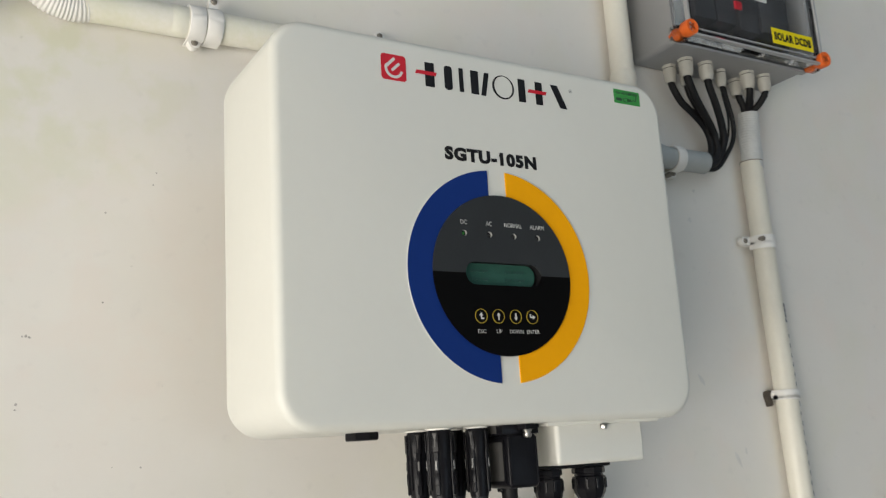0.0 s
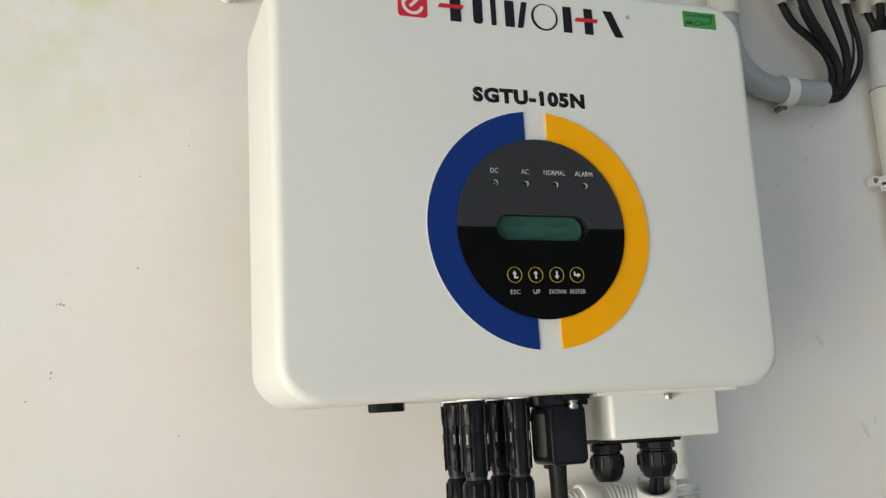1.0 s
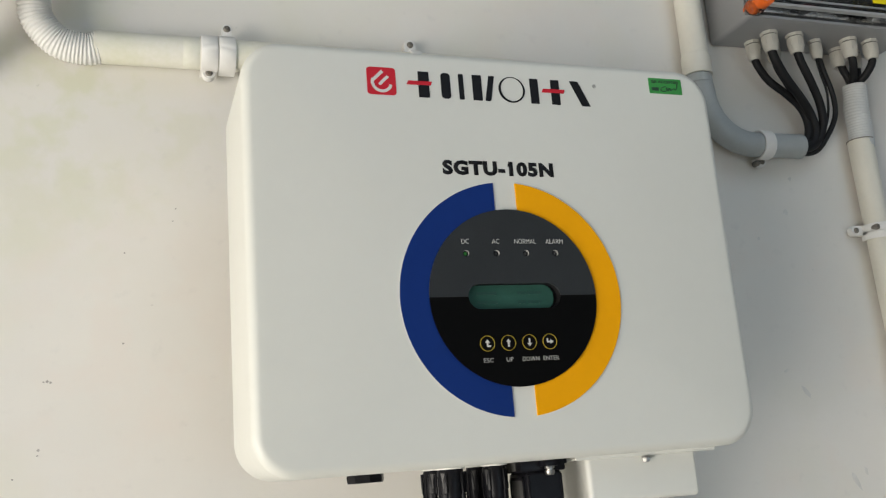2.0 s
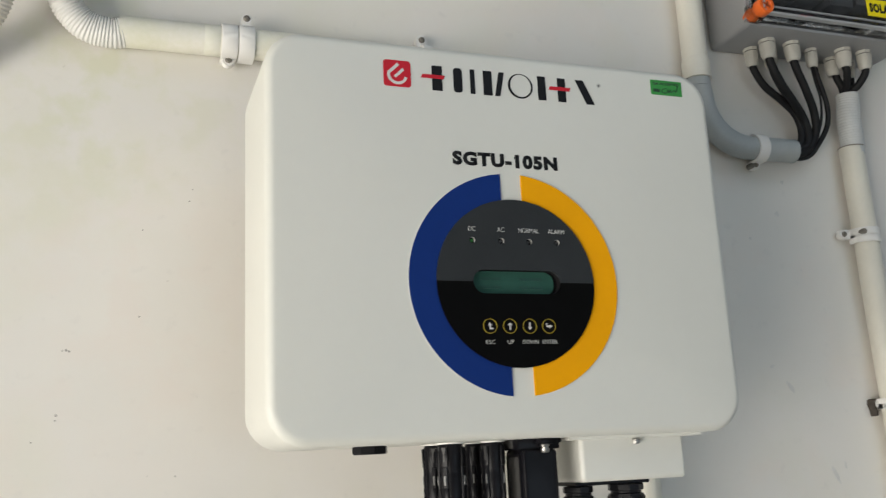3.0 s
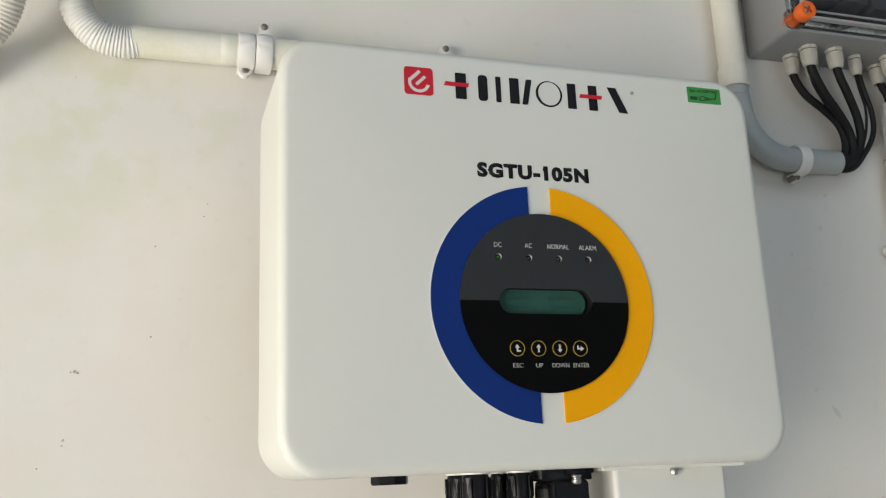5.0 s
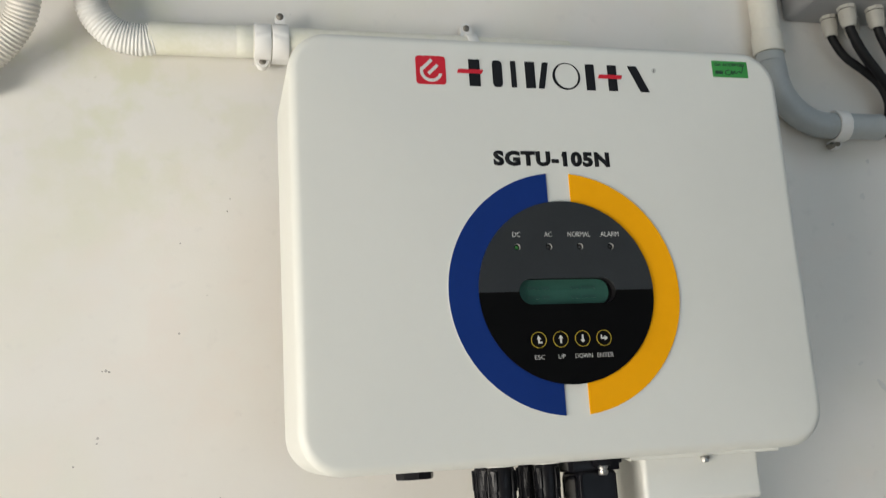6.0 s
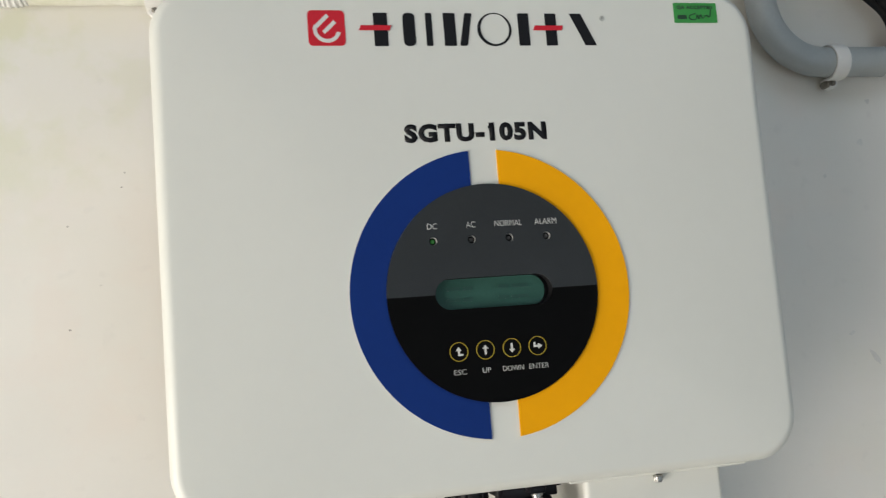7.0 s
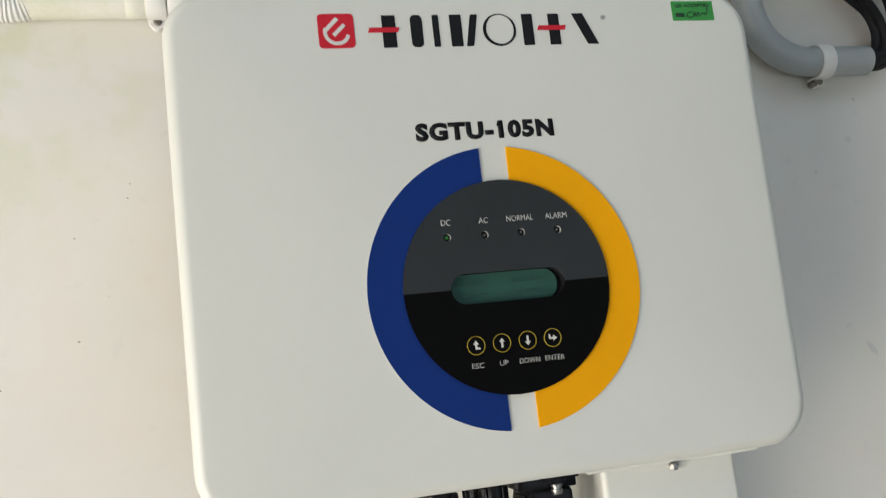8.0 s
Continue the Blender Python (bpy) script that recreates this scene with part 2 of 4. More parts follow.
def bm_lathe(profile, n=24, m=None):
    """Turns rows of (radius, height) round the z axis; a radius of 0 closes an end."""
    bm = bmesh.new()
    rings = []
    for r, h in profile:
        if r <= 1e-7:
            rings.append([bm.verts.new((0, 0, h))])
        else:
            rings.append([bm.verts.new((r * math.cos(2 * math.pi * i / n), r * math.sin(2 * math.pi * i / n), h)) for i in range(n)])
    for a, b in zip(rings, rings[1:]):
        for i in range(n):
            j = (i + 1) % n
            if len(a) == 1 and len(b) == 1:
                continue
            if len(a) == 1:
                bm.faces.new((a[0], b[j], b[i]))
            elif len(b) == 1:
                bm.faces.new((a[i], a[j], b[0]))
            else:
                bm.faces.new((a[i], a[j], b[j], b[i]))
    return moved(bm, m) if m else bm


DOWN = pose(0, 0, 0, 180)          # lathe axis pointing down
FRONT = pose(0, 0, 0, 90)          # lathe axis pointing to the viewer (-y)


def spline(points, step=0.003):
    """A smooth line through the points, at even small steps."""
    pts = [Vector(p) for p in points]
    ext = [2 * pts[0] - pts[1], *pts, 2 * pts[-1] - pts[-2]]
    out = []
    for k in range(1, len(ext) - 2):
        p0, p1, p2, p3 = ext[k - 1 : k + 3]
        n = max(2, int((p2 - p1).length / step))
        for i in range(n):
            t = i / n
            out.append(0.5 * (2 * p1 + (p2 - p0) * t + (2 * p0 - 5 * p1 + 4 * p2 - p3) * t**2 + (3 * p1 - p0 - 3 * p2 + p3) * t**3))
    out.append(pts[-1])
    return out


def bm_tube(path, radius, n=14, caps=True, bore=0.0):
    """Sweeps a circle along a path. radius: a number, or a function of the length run so far. bore: the wall of an open pipe."""
    bm = bmesh.new()
    rings, run, up = [], 0.0, None
    frames = []
    for k, p in enumerate(path):
        t = (path[min(k + 1, len(path) - 1)] - path[max(k - 1, 0)]).normalized()
        if up is None:
            up = Vector((0, 1, 0)) if abs(t.y) < 0.9 else Vector((1, 0, 0))
        up = (up - t * up.dot(t)).normalized()
        side = t.cross(up)
        if k:
            run += (p - path[k - 1]).length
        r = radius(run) if callable(radius) else radius
        frames.append((p, up.copy(), side, r))
        rings.append([bm.verts.new(p + r * (math.cos(2 * math.pi * i / n) * up + math.sin(2 * math.pi * i / n) * side)) for i in range(n)])
    if bore:
        for k in (range(len(frames) - 1, -1, -1)):
            p, u, s, r = frames[k]
            rings.append([bm.verts.new(p + (r - bore) * (math.cos(2 * math.pi * i / n) * u + math.sin(2 * math.pi * i / n) * s)) for i in range(n)])
        rings.append(rings[0])
    for a, b in zip(rings, rings[1:]):
        for i in range(n):
            j = (i + 1) % n
            bm.faces.new((a[i], a[j], b[j], b[i]))
    if caps and not bore:
        bm.faces.new(rings[0][::-1])
        bm.faces.new(rings[-1])
    return bm


def ribbed(r, pitch=0.0042, depth=0.0011):
    return lambda s: r + depth * math.cos(2 * math.pi * s / pitch)


def bm_plate(outline, y_front, y_back):
    """A plate in the wall's direction from an outline of (x, z)."""
    bm = bmesh.new()
    a = [bm.verts.new((x, y_front, z)) for x, z in outline]
    b = [bm.verts.new((x, y_back, z)) for x, z in outline]
    bm.faces.new(a)
    bm.faces.new(b[::-1])
    for i in range(len(a)):
        j = (i + 1) % len(a)
        bm.faces.new((a[i], b[i], b[j], a[j]))
    return bm


def bm_pierced(outline, holes, y_front, y_back):
    """A plate like bm_plate's with holes, each an outline, right through it."""
    bm = bmesh.new()
    for y, normal in ((y_front, (0, -1, 0)), (y_back, (0, 1, 0))):
        edges = []
        for loop_ in [outline] + holes:
            vs = [bm.verts.new((x, y, z)) for x, z in loop_]
            edges += [bm.edges.new((vs[i], vs[(i + 1) % len(vs)])) for i in range(len(vs))]
        bmesh.ops.triangle_fill(bm, use_beauty=True, use_dissolve=False, edges=edges, normal=normal)
    bm.verts.ensure_lookup_table()
    n, k = len(outline) + sum(len(h) for h in holes), 0
    for loop_ in [outline] + holes:
        for i in range(len(loop_)):
            a, b = k + i, k + (i + 1) % len(loop_)
            bm.faces.new([bm.verts[v] for v in (a, n + a, n + b, b)])
        k += len(loop_)
    bmesh.ops.recalc_face_normals(bm, faces=bm.faces)
    return bm


def bm_frame(outer, inner, y0, y1):
    """A flat ring between two outlines with as many points, from y0 back to y1."""
    bm = bmesh.new()
    rings = [[bm.verts.new((x, y, z)) for x, z in o] for o, y in ((outer, y0), (outer, y1), (inner, y1), (inner, y0))]
    for k in range(4):
        a, b = rings[k], rings[(k + 1) % 4]
        for i in range(len(a)):
            j = (i + 1) % len(a)
            bm.faces.new((a[i], a[j], b[j], b[i]))
    return bm


def arc(cx, cz, r, a0, a1, n):
    return [(cx + r * math.cos(radians(a0 + (a1 - a0) * i / n)), cz + r * math.sin(radians(a0 + (a1 - a0) * i / n))) for i in range(n + 1)]


def rounded(x0, x1, z0, z1, r, n=6):
    return arc(x1 - r, z1 - r, r, 0, 90, n) + arc(x0 + r, z1 - r, r, 90, 180, n) + arc(x0 + r, z0 + r, r, 180, 270, n) + arc(x1 - r, z0 + r, r, 270, 360, n)


def bm_loft(sections, n=8):
    """Rounded rectangles (y, x0, x1, z0, z1, r) skinned from front to back, closed at both ends."""
    bm = bmesh.new()
    rings = [[bm.verts.new((x, y, z)) for x, z in rounded(x0, x1, z0, z1, r, n)] for y, x0, x1, z0, z1, r in sections]
    for a, b in zip(rings, rings[1:]):
        for i in range(len(a)):
            j = (i + 1) % len(a)
            bm.faces.new((a[i], a[j], b[j], b[i]))
    bm.faces.new(rings[0])
    bm.faces.new(rings[-1][::-1])
    return bm


def soft_box(x0, x1, y0, y1, z0, z1, corner, front, back, n=8):
    """A box with rounded corners seen from the front, and rounded front and back edges."""
    rows = []
    for i in range(9):
        a = radians(90 * i / 8)
        d = front * (1 - math.sin(a))
        rows.append((y0 + front * (1 - math.cos(a)), x0 + d, x1 - d, z0 + d, z1 - d, max(corner - d, 0.0015)))
    for i in range(7):
        a = radians(90 * i / 6)
        d = back * (1 - math.cos(a))
        rows.append((y1 - back * (1 - math.sin(a)), x0 + d, x1 - d, z0 + d, z1 - d, max(corner - d, 0.0015)))
    return bm_loft(rows, n)


def bm_text(body, x0, x1, z0, z1, y, thick=0.0002, bold=0.0, shear=0.0):
    """Letters that fill the given field, raised by thick towards the viewer."""
    cu = bpy.data.curves.new("letters", "FONT")
    cu.body, cu.offset, cu.shear, cu.resolution_u = body, bold, shear, 3
    cu.space_character = 1 + 2.2 * bold
    ob = bpy.data.objects.new("letters", cu)
    scene.collection.objects.link(ob)
    me = bpy.data.meshes.new_from_object(ob.evaluated_get(bpy.context.evaluated_depsgraph_get()))
    bpy.data.objects.remove(ob)
    bm = bmesh.new()
    bm.from_mesh(me)
    bpy.data.meshes.remove(me)
    xs, ys = [v.co.x for v in bm.verts], [v.co.y for v in bm.verts]
    for v in bm.verts:
        u, w = (v.co.x - min(xs)) / (max(xs) - min(xs)), (v.co.y - min(ys)) / (max(ys) - min(ys))
        v.co = Vector((x0 + u * (x1 - x0), y, z0 + w * (z1 - z0)))
    out = bmesh.ops.extrude_face_region(bm, geom=list(bm.faces))
    for g in out["geom"]:
        if isinstance(g, bmesh.types.BMVert):
            g.co.y -= thick
    return bm


# ---- the setting ----
TOP = 2.9


def structure(name, bm, mat, label, category):
    return tagged(link(name, bm, mat), label, category, kind="structure")


structure("wall_north", bm_box(-2.85, 2.45, YW, YW + 0.2, 0, TOP), WALL, "white painted plaster wall with faint yellowish stains", "wall")
structure("wall_east", bm_box(2.25, 2.45, -3.4, YW, 0, TOP), SHADE, "plain grey plastered side wall", "wall")
structure("wall_west", join(bm_box(-2.85, -2.65, -0.2, YW, 0, TOP), bm_box(-2.85, -2.65, -3.4, -2.7, 0, TOP), bm_box(-2.85, -2.65, -2.7, -0.2, 2.0, TOP)),
          SHADE, "grey side wall with a wide open doorway", "wall")
# The opening in this unseen wall is added for the bluish fill.
structure("wall_south", join(bm_box(-2.65, -0.05, -3.4, -3.25, 0, TOP), bm_box(2.05, 2.25, -3.4, -3.25, 0, TOP), bm_box(-0.05, 2.05, -3.4, -3.25, 0, 0.4), bm_box(-0.05, 2.05, -3.4, -3.25, 1.6, TOP)),
          SHADE, "grey plaster wall with a wide opening added for a fill lamp", "wall")
structure("floor", bm_box(-2.85, 2.45, -3.4, YW + 0.2, -0.1, 0), FLOOR, "plain pale tiled floor", "floor")
# Ceiling opening is made up to hold the fill lamp.
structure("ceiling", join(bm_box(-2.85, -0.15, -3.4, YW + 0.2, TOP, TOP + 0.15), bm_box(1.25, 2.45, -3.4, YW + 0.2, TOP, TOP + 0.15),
                          bm_box(-0.15, 1.25, -3.4, -1.7, TOP, TOP + 0.15), bm_box(-0.15, 1.25, -0.8, YW + 0.2, TOP, TOP + 0.15)), CEIL, "plain white painted ceiling with an opening added for a fill lamp", "ceiling")
# Added sheet: keeps the sun out of that opening.
structure("fill_opening_sheet", bm_box(-0.2, 1.3, -1.75, -0.75, TOP + 0.152, TOP + 0.17), FLEX, "added milky sheet keeping the sun out of the ceiling opening", "window")
bm = bmesh.new()
bmesh.ops.create_grid(bm, x_segments=1, y_segments=1, size=1500, matrix=pose(0, 0, -0.12))
structure("ground", bm, EARTH, "bare pale earth outside", "ground")

# ---- inverter ----
inverter = empty("inverter", "white solar inverter with a round control panel on the wall", "inverter")
SW, SH, PZ = 0.0385, 0.0097, 1.5     # half size of the display's opening, and its height
bm = soft_box(-0.2025, 0.2060, 0.0, 0.149, 1.3758, 1.7015, 0.031, 0.0078, 0.034, 10)
bm.faces.ensure_lookup_table()
cap = min(bm.faces, key=lambda f_: f_.calc_center_median().y)
rim = list(cap.edges)
bmesh.ops.delete(bm, geom=[cap], context="FACES_ONLY")
hole = [bm.verts.new((x, 0.0, z)) for x, z in rounded(-SW, SW, PZ - SH, PZ + SH, SH - 0.0001, 8)]
rim += [bm.edges.new((hole[i], hole[(i + 1) % len(hole)])) for i in range(len(hole))]
bmesh.ops.triangle_fill(bm, use_beauty=True, use_dissolve=False, edges=rim, normal=(0, -1, 0))
body = part("body", bm, SHELL, inverter, "white powder-coated metal housing", 80)
part("mounting_bracket", join(bm_box(-0.13, 0.13, 0.149, YW, 1.60, 1.67, 0.002), bm_box(-0.13, 0.13, 0.149, YW, 1.43, 1.47, 0.002)), STEEL, inverter, "zinc-plated steel wall bracket")

PX, RO, RI, GAP = 0.0, 0.0918, 0.0692, 0.0094
a_out, a_in = math.degrees(math.asin(GAP / RO)), math.degrees(math.asin(GAP / (RI - 0.001)))
left_ring = arc(PX, PZ, RO, 90 + a_out, 270 - a_out, 60) + arc(PX, PZ, RI - 0.001, 270 - a_in, 90 + a_in, 50)
right_ring = [(-x, z) for x, z in left_ring]
for nm, ring, mat, lab in (("blue_band", left_ring, BLUE, "dark blue half-ring band"), ("yellow_band", right_ring, YELLOW, "amber yellow half-ring band")):
    part("band_edge", bm_plate([(x * 1.0 + (0.0006 if x > 0 else -0.0006) * min(1, abs(x) / 0.03), PZ + (z - PZ) * 1.007) for x, z in ring], -0.0006, 0.0006), COVER, inverter, "thin white raised edge")
    part(nm, bm_plate(ring, -0.0011, 0.0006), mat, inverter, lab)

# The round panel: grey above, black below, with the display let into the middle.
upper = arc(PX, PZ, RI, 0, 180, 64) + [(-SW, PZ)] + arc(-SW + SH, PZ, SH, 180, 90, 8) + arc(SW - SH, PZ, SH, 90, 0, 8)
lower = [(x, 2 * PZ - z) for x, z in upper]
LAMP_X, LAMP_Z, LAMP_R = (-0.0374, -0.0123, 0.0126, 0.0377), 1.5338, 0.0025
panel = part("control_panel", bm_pierced(upper, [arc(x, LAMP_Z, LAMP_R, 0, 345, 23) for x in LAMP_X], -0.0026, -0.0001), PANEL_GREY, inverter, "dark grey upper half of the round panel")
part("lower_panel", bm_plate(lower, -0.0026, 0.0006), PANEL_BLACK, inverter, "glossy black lower half of the round panel")
loop = rounded(-SW, SW, PZ - SH, PZ + SH, SH - 0.0001, 8)
bm = bmesh.new()
front = [bm.verts.new((x, -0.0024, z)) for x, z in loop]
back = [bm.verts.new((x * 0.995, 0.0082, PZ + (z - PZ) * 0.99)) for x, z in loop]
for i in range(len(loop)):
    bm.faces.new((front[i], front[(i + 1) % len(loop)], back[(i + 1) % len(loop)], back[i]))
part("display_recess", bm, RECESS, inverter, "black recess round the display", 40)
lcd = part("display", bm_plate(rounded(-SW - 0.0004, SW - 0.0038, PZ - SH - 0.0004, PZ + SH - 0.0001, SH - 0.0004, 8), 0.0030, 0.0050), LCD, inverter, "green-grey LCD display with faint rows")
part("display_back", bm_plate(rounded(-SW - 0.0004, SW + 0.0004, PZ - SH - 0.0004, PZ + SH + 0.0004, SH, 8), 0.0052, 0.0090), RECESS, inverter, "black plate behind the display")
rows = [bm_box(x0, x1, 0.0028, 0.0032, PZ + dz - 0.0012, PZ + dz + 0.0012) for dz in (0.0034, -0.0036)
        for x0, x1 in ((-0.030, -0.021), (-0.0195, -0.013), (0.004, 0.011), (0.0125, 0.024))]
tagged(part("display_rows", join(*rows), LCD_INK, lcd, "two faint rows of unreadable characters"), kind="stuff")

for k, (txt, x, w) in enumerate((("DC", -0.0374, 0.0062), ("AC", -0.0123, 0.0062), ("NORMAL", 0.0126, 0.0182), ("ALARM", 0.0377, 0.0150))):
    part("caption", bm_text(txt, x - w / 2, x + w / 2, 1.5414, 1.5452, -0.0026, 0.00012, -0.008), WHITE_INK, inverter, f"printed word {txt}", None)
    lamp = part("indicator_bore", bm_lathe([(LAMP_R, 0.0026), (LAMP_R - 0.0001, 0.0003), (0.0, 0.0003)], 24, pose(x, 0.0, LAMP_Z) @ FRONT), BORE, inverter, "grey-sided lamp opening")
    part("bore_floor", bm_lathe([(0.0, 0.0006), (LAMP_R - 0.0002, 0.0006), (LAMP_R - 0.0002, 0.0004)], 20, pose(x, 0.0, LAMP_Z) @ FRONT), PANEL_BLACK, lamp, "black floor of the opening")
    part("indicator", bm_lathe([(0.0, 0.0016), (0.0008, 0.0014), (0.0013, 0.0010), (0.0015, 0.0004)], 16, pose(x, 0.0, LAMP_Z) @ FRONT),
         (LED_ON, LED_OFF, LED_OFF, LED_OFF)[k], lamp, ("faintly lit green lamp", "dark lamp", "dark lamp", "dark lamp")[k])


def arrow(kind):
    """Outlines of the signs on the keys, about 8 mm high, round (0, 0)."""
    head = [(-0.0023, 0.0008), (0.0023, 0.0008), (0.0, 0.0036)]
    if kind in "ud":
        stem = [(-0.0008, -0.0034), (0.0008, -0.0034), (0.0008, 0.0009), (-0.0008, 0.0009)]
        s = 1 if kind == "u" else -1
        return [[(x * s, z * s) for x, z in head], [(x * s, z * s) for x, z in stem]]
    ell = [[(-0.0023, 0.0006), (0.0021, 0.0006), (-0.0001, 0.0036)], [(-0.0008, -0.0030), (0.0007, -0.0030), (0.0007, 0.0008), (-0.0008, 0.0008)],
           [(0.0007, -0.0030), (0.0030, -0.0030), (0.0030, -0.0016), (0.0007, -0.0016)]]
    if kind == "e":
        return ell
    return [[(0.0004, -0.0024), (0.0036, -0.0002), (0.0004, 0.0021)], [(-0.0030, -0.0009), (0.0005, -0.0009), (0.0005, 0.0005), (-0.0030, 0.0005)],
            [(-0.0030, 0.0005), (-0.0017, 0.0005), (-0.0017, 0.0028), (-0.0030, 0.0028)]]


for txt, x, w, kind in (("ESC", -0.0266, 0.0080, "e"), ("UP", -0.0095, 0.0054, "u"), ("DOWN", 0.0078, 0.0136, "d"), ("ENTER", 0.0248, 0.0130, "r")):
    key = part("key", bm_lathe([(0.0, 0.0004), (0.0052, 0.0003), (0.0054, 0.0)], 32, pose(x, -0.0026, 1.464) @ FRONT), PANEL_BLACK, inverter, "round black membrane key")
    part("key_ring", bm_lathe([(0.00555, 0.0), (0.00555, 0.0005), (0.00595, 0.0005), (0.00595, 0.0)], 40, pose(x, -0.0026, 1.464) @ FRONT), KEY_YELLOW, key, "thin yellow ring")
    part("key_sign", join(*[bm_plate([(x + u * 0.86, 1.464 + w_ * 0.86) for u, w_ in o], -0.0031 - 0.00002 * i, -0.0029) for i, o in enumerate(arrow(kind))]), WHITE_INK, key, "white printed arrow", None)
    part("caption", bm_text(txt, x - w / 2, x + w / 2, 1.4498, 1.4530, -0.0026, 0.00012, -0.012), WHITE_INK, inverter, f"printed word {txt}", None)

part("model_lettering", bm_text("SGTU-105N", -0.0500, 0.0452, 1.5975, 1.6098, 0.0001, 0.0003, 0.058), BLACK_INK, inverter, "bold black printed model designation", None)

part("model_lettering_flag", bm_plate([(0.00905, 1.6098), (0.00905, 1.6074), (0.0072, 1.6062), (0.0054, 1.6056), (0.0054, 1.6076), (0.0072, 1.6084), (0.0084, 1.6098)], -0.0002, 0.0003), BLACK_INK, inverter, "flag of the printed figure one", None)

# Maker's mark: plain shapes in the printed colours.
mark = part("maker_mark", bm_plate(rounded(-0.1063, -0.0829, 1.6615, 1.6846, 0.0028, 5), -0.0003, 0.0005), RED_INK, inverter, "red rounded square mark")


def bar(x0, z0, x1, z1, w):
    d = Vector((x1 - x0, z1 - z0)).normalized()
    p = Vector((-d.y, d.x)) * w / 2
    return [(x0 + p.x, z0 + p.y), (x0 - p.x, z0 - p.y), (x1 - p.x, z1 - p.y), (x1 + p.x, z1 + p.y)]


CX, CZ = -0.0944, 1.6722
sign = [bm_plate(arc(CX, CZ, 0.0088, 160, 345, 24) + arc(CX, CZ, 0.0064, 345, 160, 24), -0.0005, -0.0002),
        bm_plate(bar(CX - 0.0070, CZ + 0.0015, CX + 0.0008, CZ + 0.0092, 0.0026), -0.00052, -0.0002),
        bm_plate(bar(CX - 0.0022, CZ - 0.0022, CX + 0.0052, CZ + 0.0050, 0.0024), -0.0005, -0.0002)]
part("mark_sign", join(*sign), WHITE_INK, mark, "plain white curved sign", None)

Z0, Z1 = 1.6612, 1.6832
shapes = []
for x0, x1, lean, r in ((-0.0645, -0.0555, 0.0, 0.0004), (-0.0455, -0.0375, 0.0, 0.0030), (-0.0305, -0.0262, 0.0, 0.0008), (-0.0186, -0.0106, 0.0, 0.0004), (-0.0062, -0.0012, 0.0022, 0.0008),
                        (0.0322, 0.0398, 0.0, 0.0004), (0.0512, 0.0590, 0.0, 0.0004), (0.0738, 0.0818, -0.0050, 0.0004)):
    shapes.append(bm_plate([(x + lean * (z - (Z0 + Z1) / 2) / 0.011, z) for x, z in rounded(x0, x1, Z0, Z1, r, 4)], -0.0003, 0.0005))
for bm in shapes:
    part("maker_bar", bm, BLACK_INK, inverter, "plain black printed bar", None)
out_r = [(0.0157 + 0.0117 * math.cos(radians(a)), 1.6722 + 0.0113 * math.sin(radians(a))) for a in range(0, 361, 10)]
in_r = [(0.0160 + 0.0098 * math.cos(radians(a)), 1.6726 + 0.0103 * math.sin(radians(a))) for a in range(360, -1, -10)]
part("maker_ring", bm_plate(out_r + in_r, -0.0003, 0.0005), BLACK_INK, inverter, "thin black printed ring", None)
for x0, x1 in ((-0.0742, -0.0530), (0.0425, 0.0638)):
    part("red_bar", bm_plate([(x0, 1.6716), (x1 - 0.0012, 1.6716), (x1, 1.6748), (x0 + 0.0014, 1.6748)], -0.0006, 0.0005), RED_INK, inverter, "red printed bar", None)
part("small_mark", bm_lathe([(0.0014, 0.0), (0.0014, 0.0003), (0.0017, 0.0003), (0.0017, 0.0)], 20, pose(0.0922, 0.0, 1.6800) @ FRONT), GREY_INK, inverter, "tiny grey printed ring")
part("small_mark_dot", bm_plate(rounded(0.0916, 0.0928, 1.6792, 1.6808, 0.0003, 2), -0.0003, 0.0003), GREY_INK, inverter, "tiny grey printed dot", None)

sticker = part("test_sticker", bm_plate(rounded(0.1460, 0.1787, 1.6770, 1.6913, 0.0006, 2), -0.0004, 0.0004), GREEN_LABEL, inverter, "green test sticker")
part("sticker_lettering", bm_text("QA ACCEPTED", 0.1484, 0.1760, 1.6863, 1.6894, -0.0004, 0.0001, 0.05), GREEN_INK, sticker, "printed words QA ACCEPTED", None)
part("sticker_bar", bm_box(0.1484, 0.1553, -0.00055, -0.0003, 1.6796, 1.6826), GREEN_INK, sticker, "dark unreadable bar", None)
scrawl = spline([(0.1624, -0.0005, 1.6838), (0.1582, -0.0005, 1.6825), (0.1577, -0.0005, 1.6798), (0.1622, -0.0005, 1.6795), (0.1634, -0.0005, 1.6828), (0.1647, -0.0005, 1.6798),
                 (0.1662, -0.0005, 1.6828), (0.1674, -0.0005, 1.6803), (0.1702, -0.0005, 1.6825), (0.1727, -0.0005, 1.6813), (0.1744, -0.0005, 1.6873)], 0.0004)
part("sticker_scrawl", bm_tube(scrawl, 0.0004, 5), GREEN_INK, sticker, "thin pen scrawl")

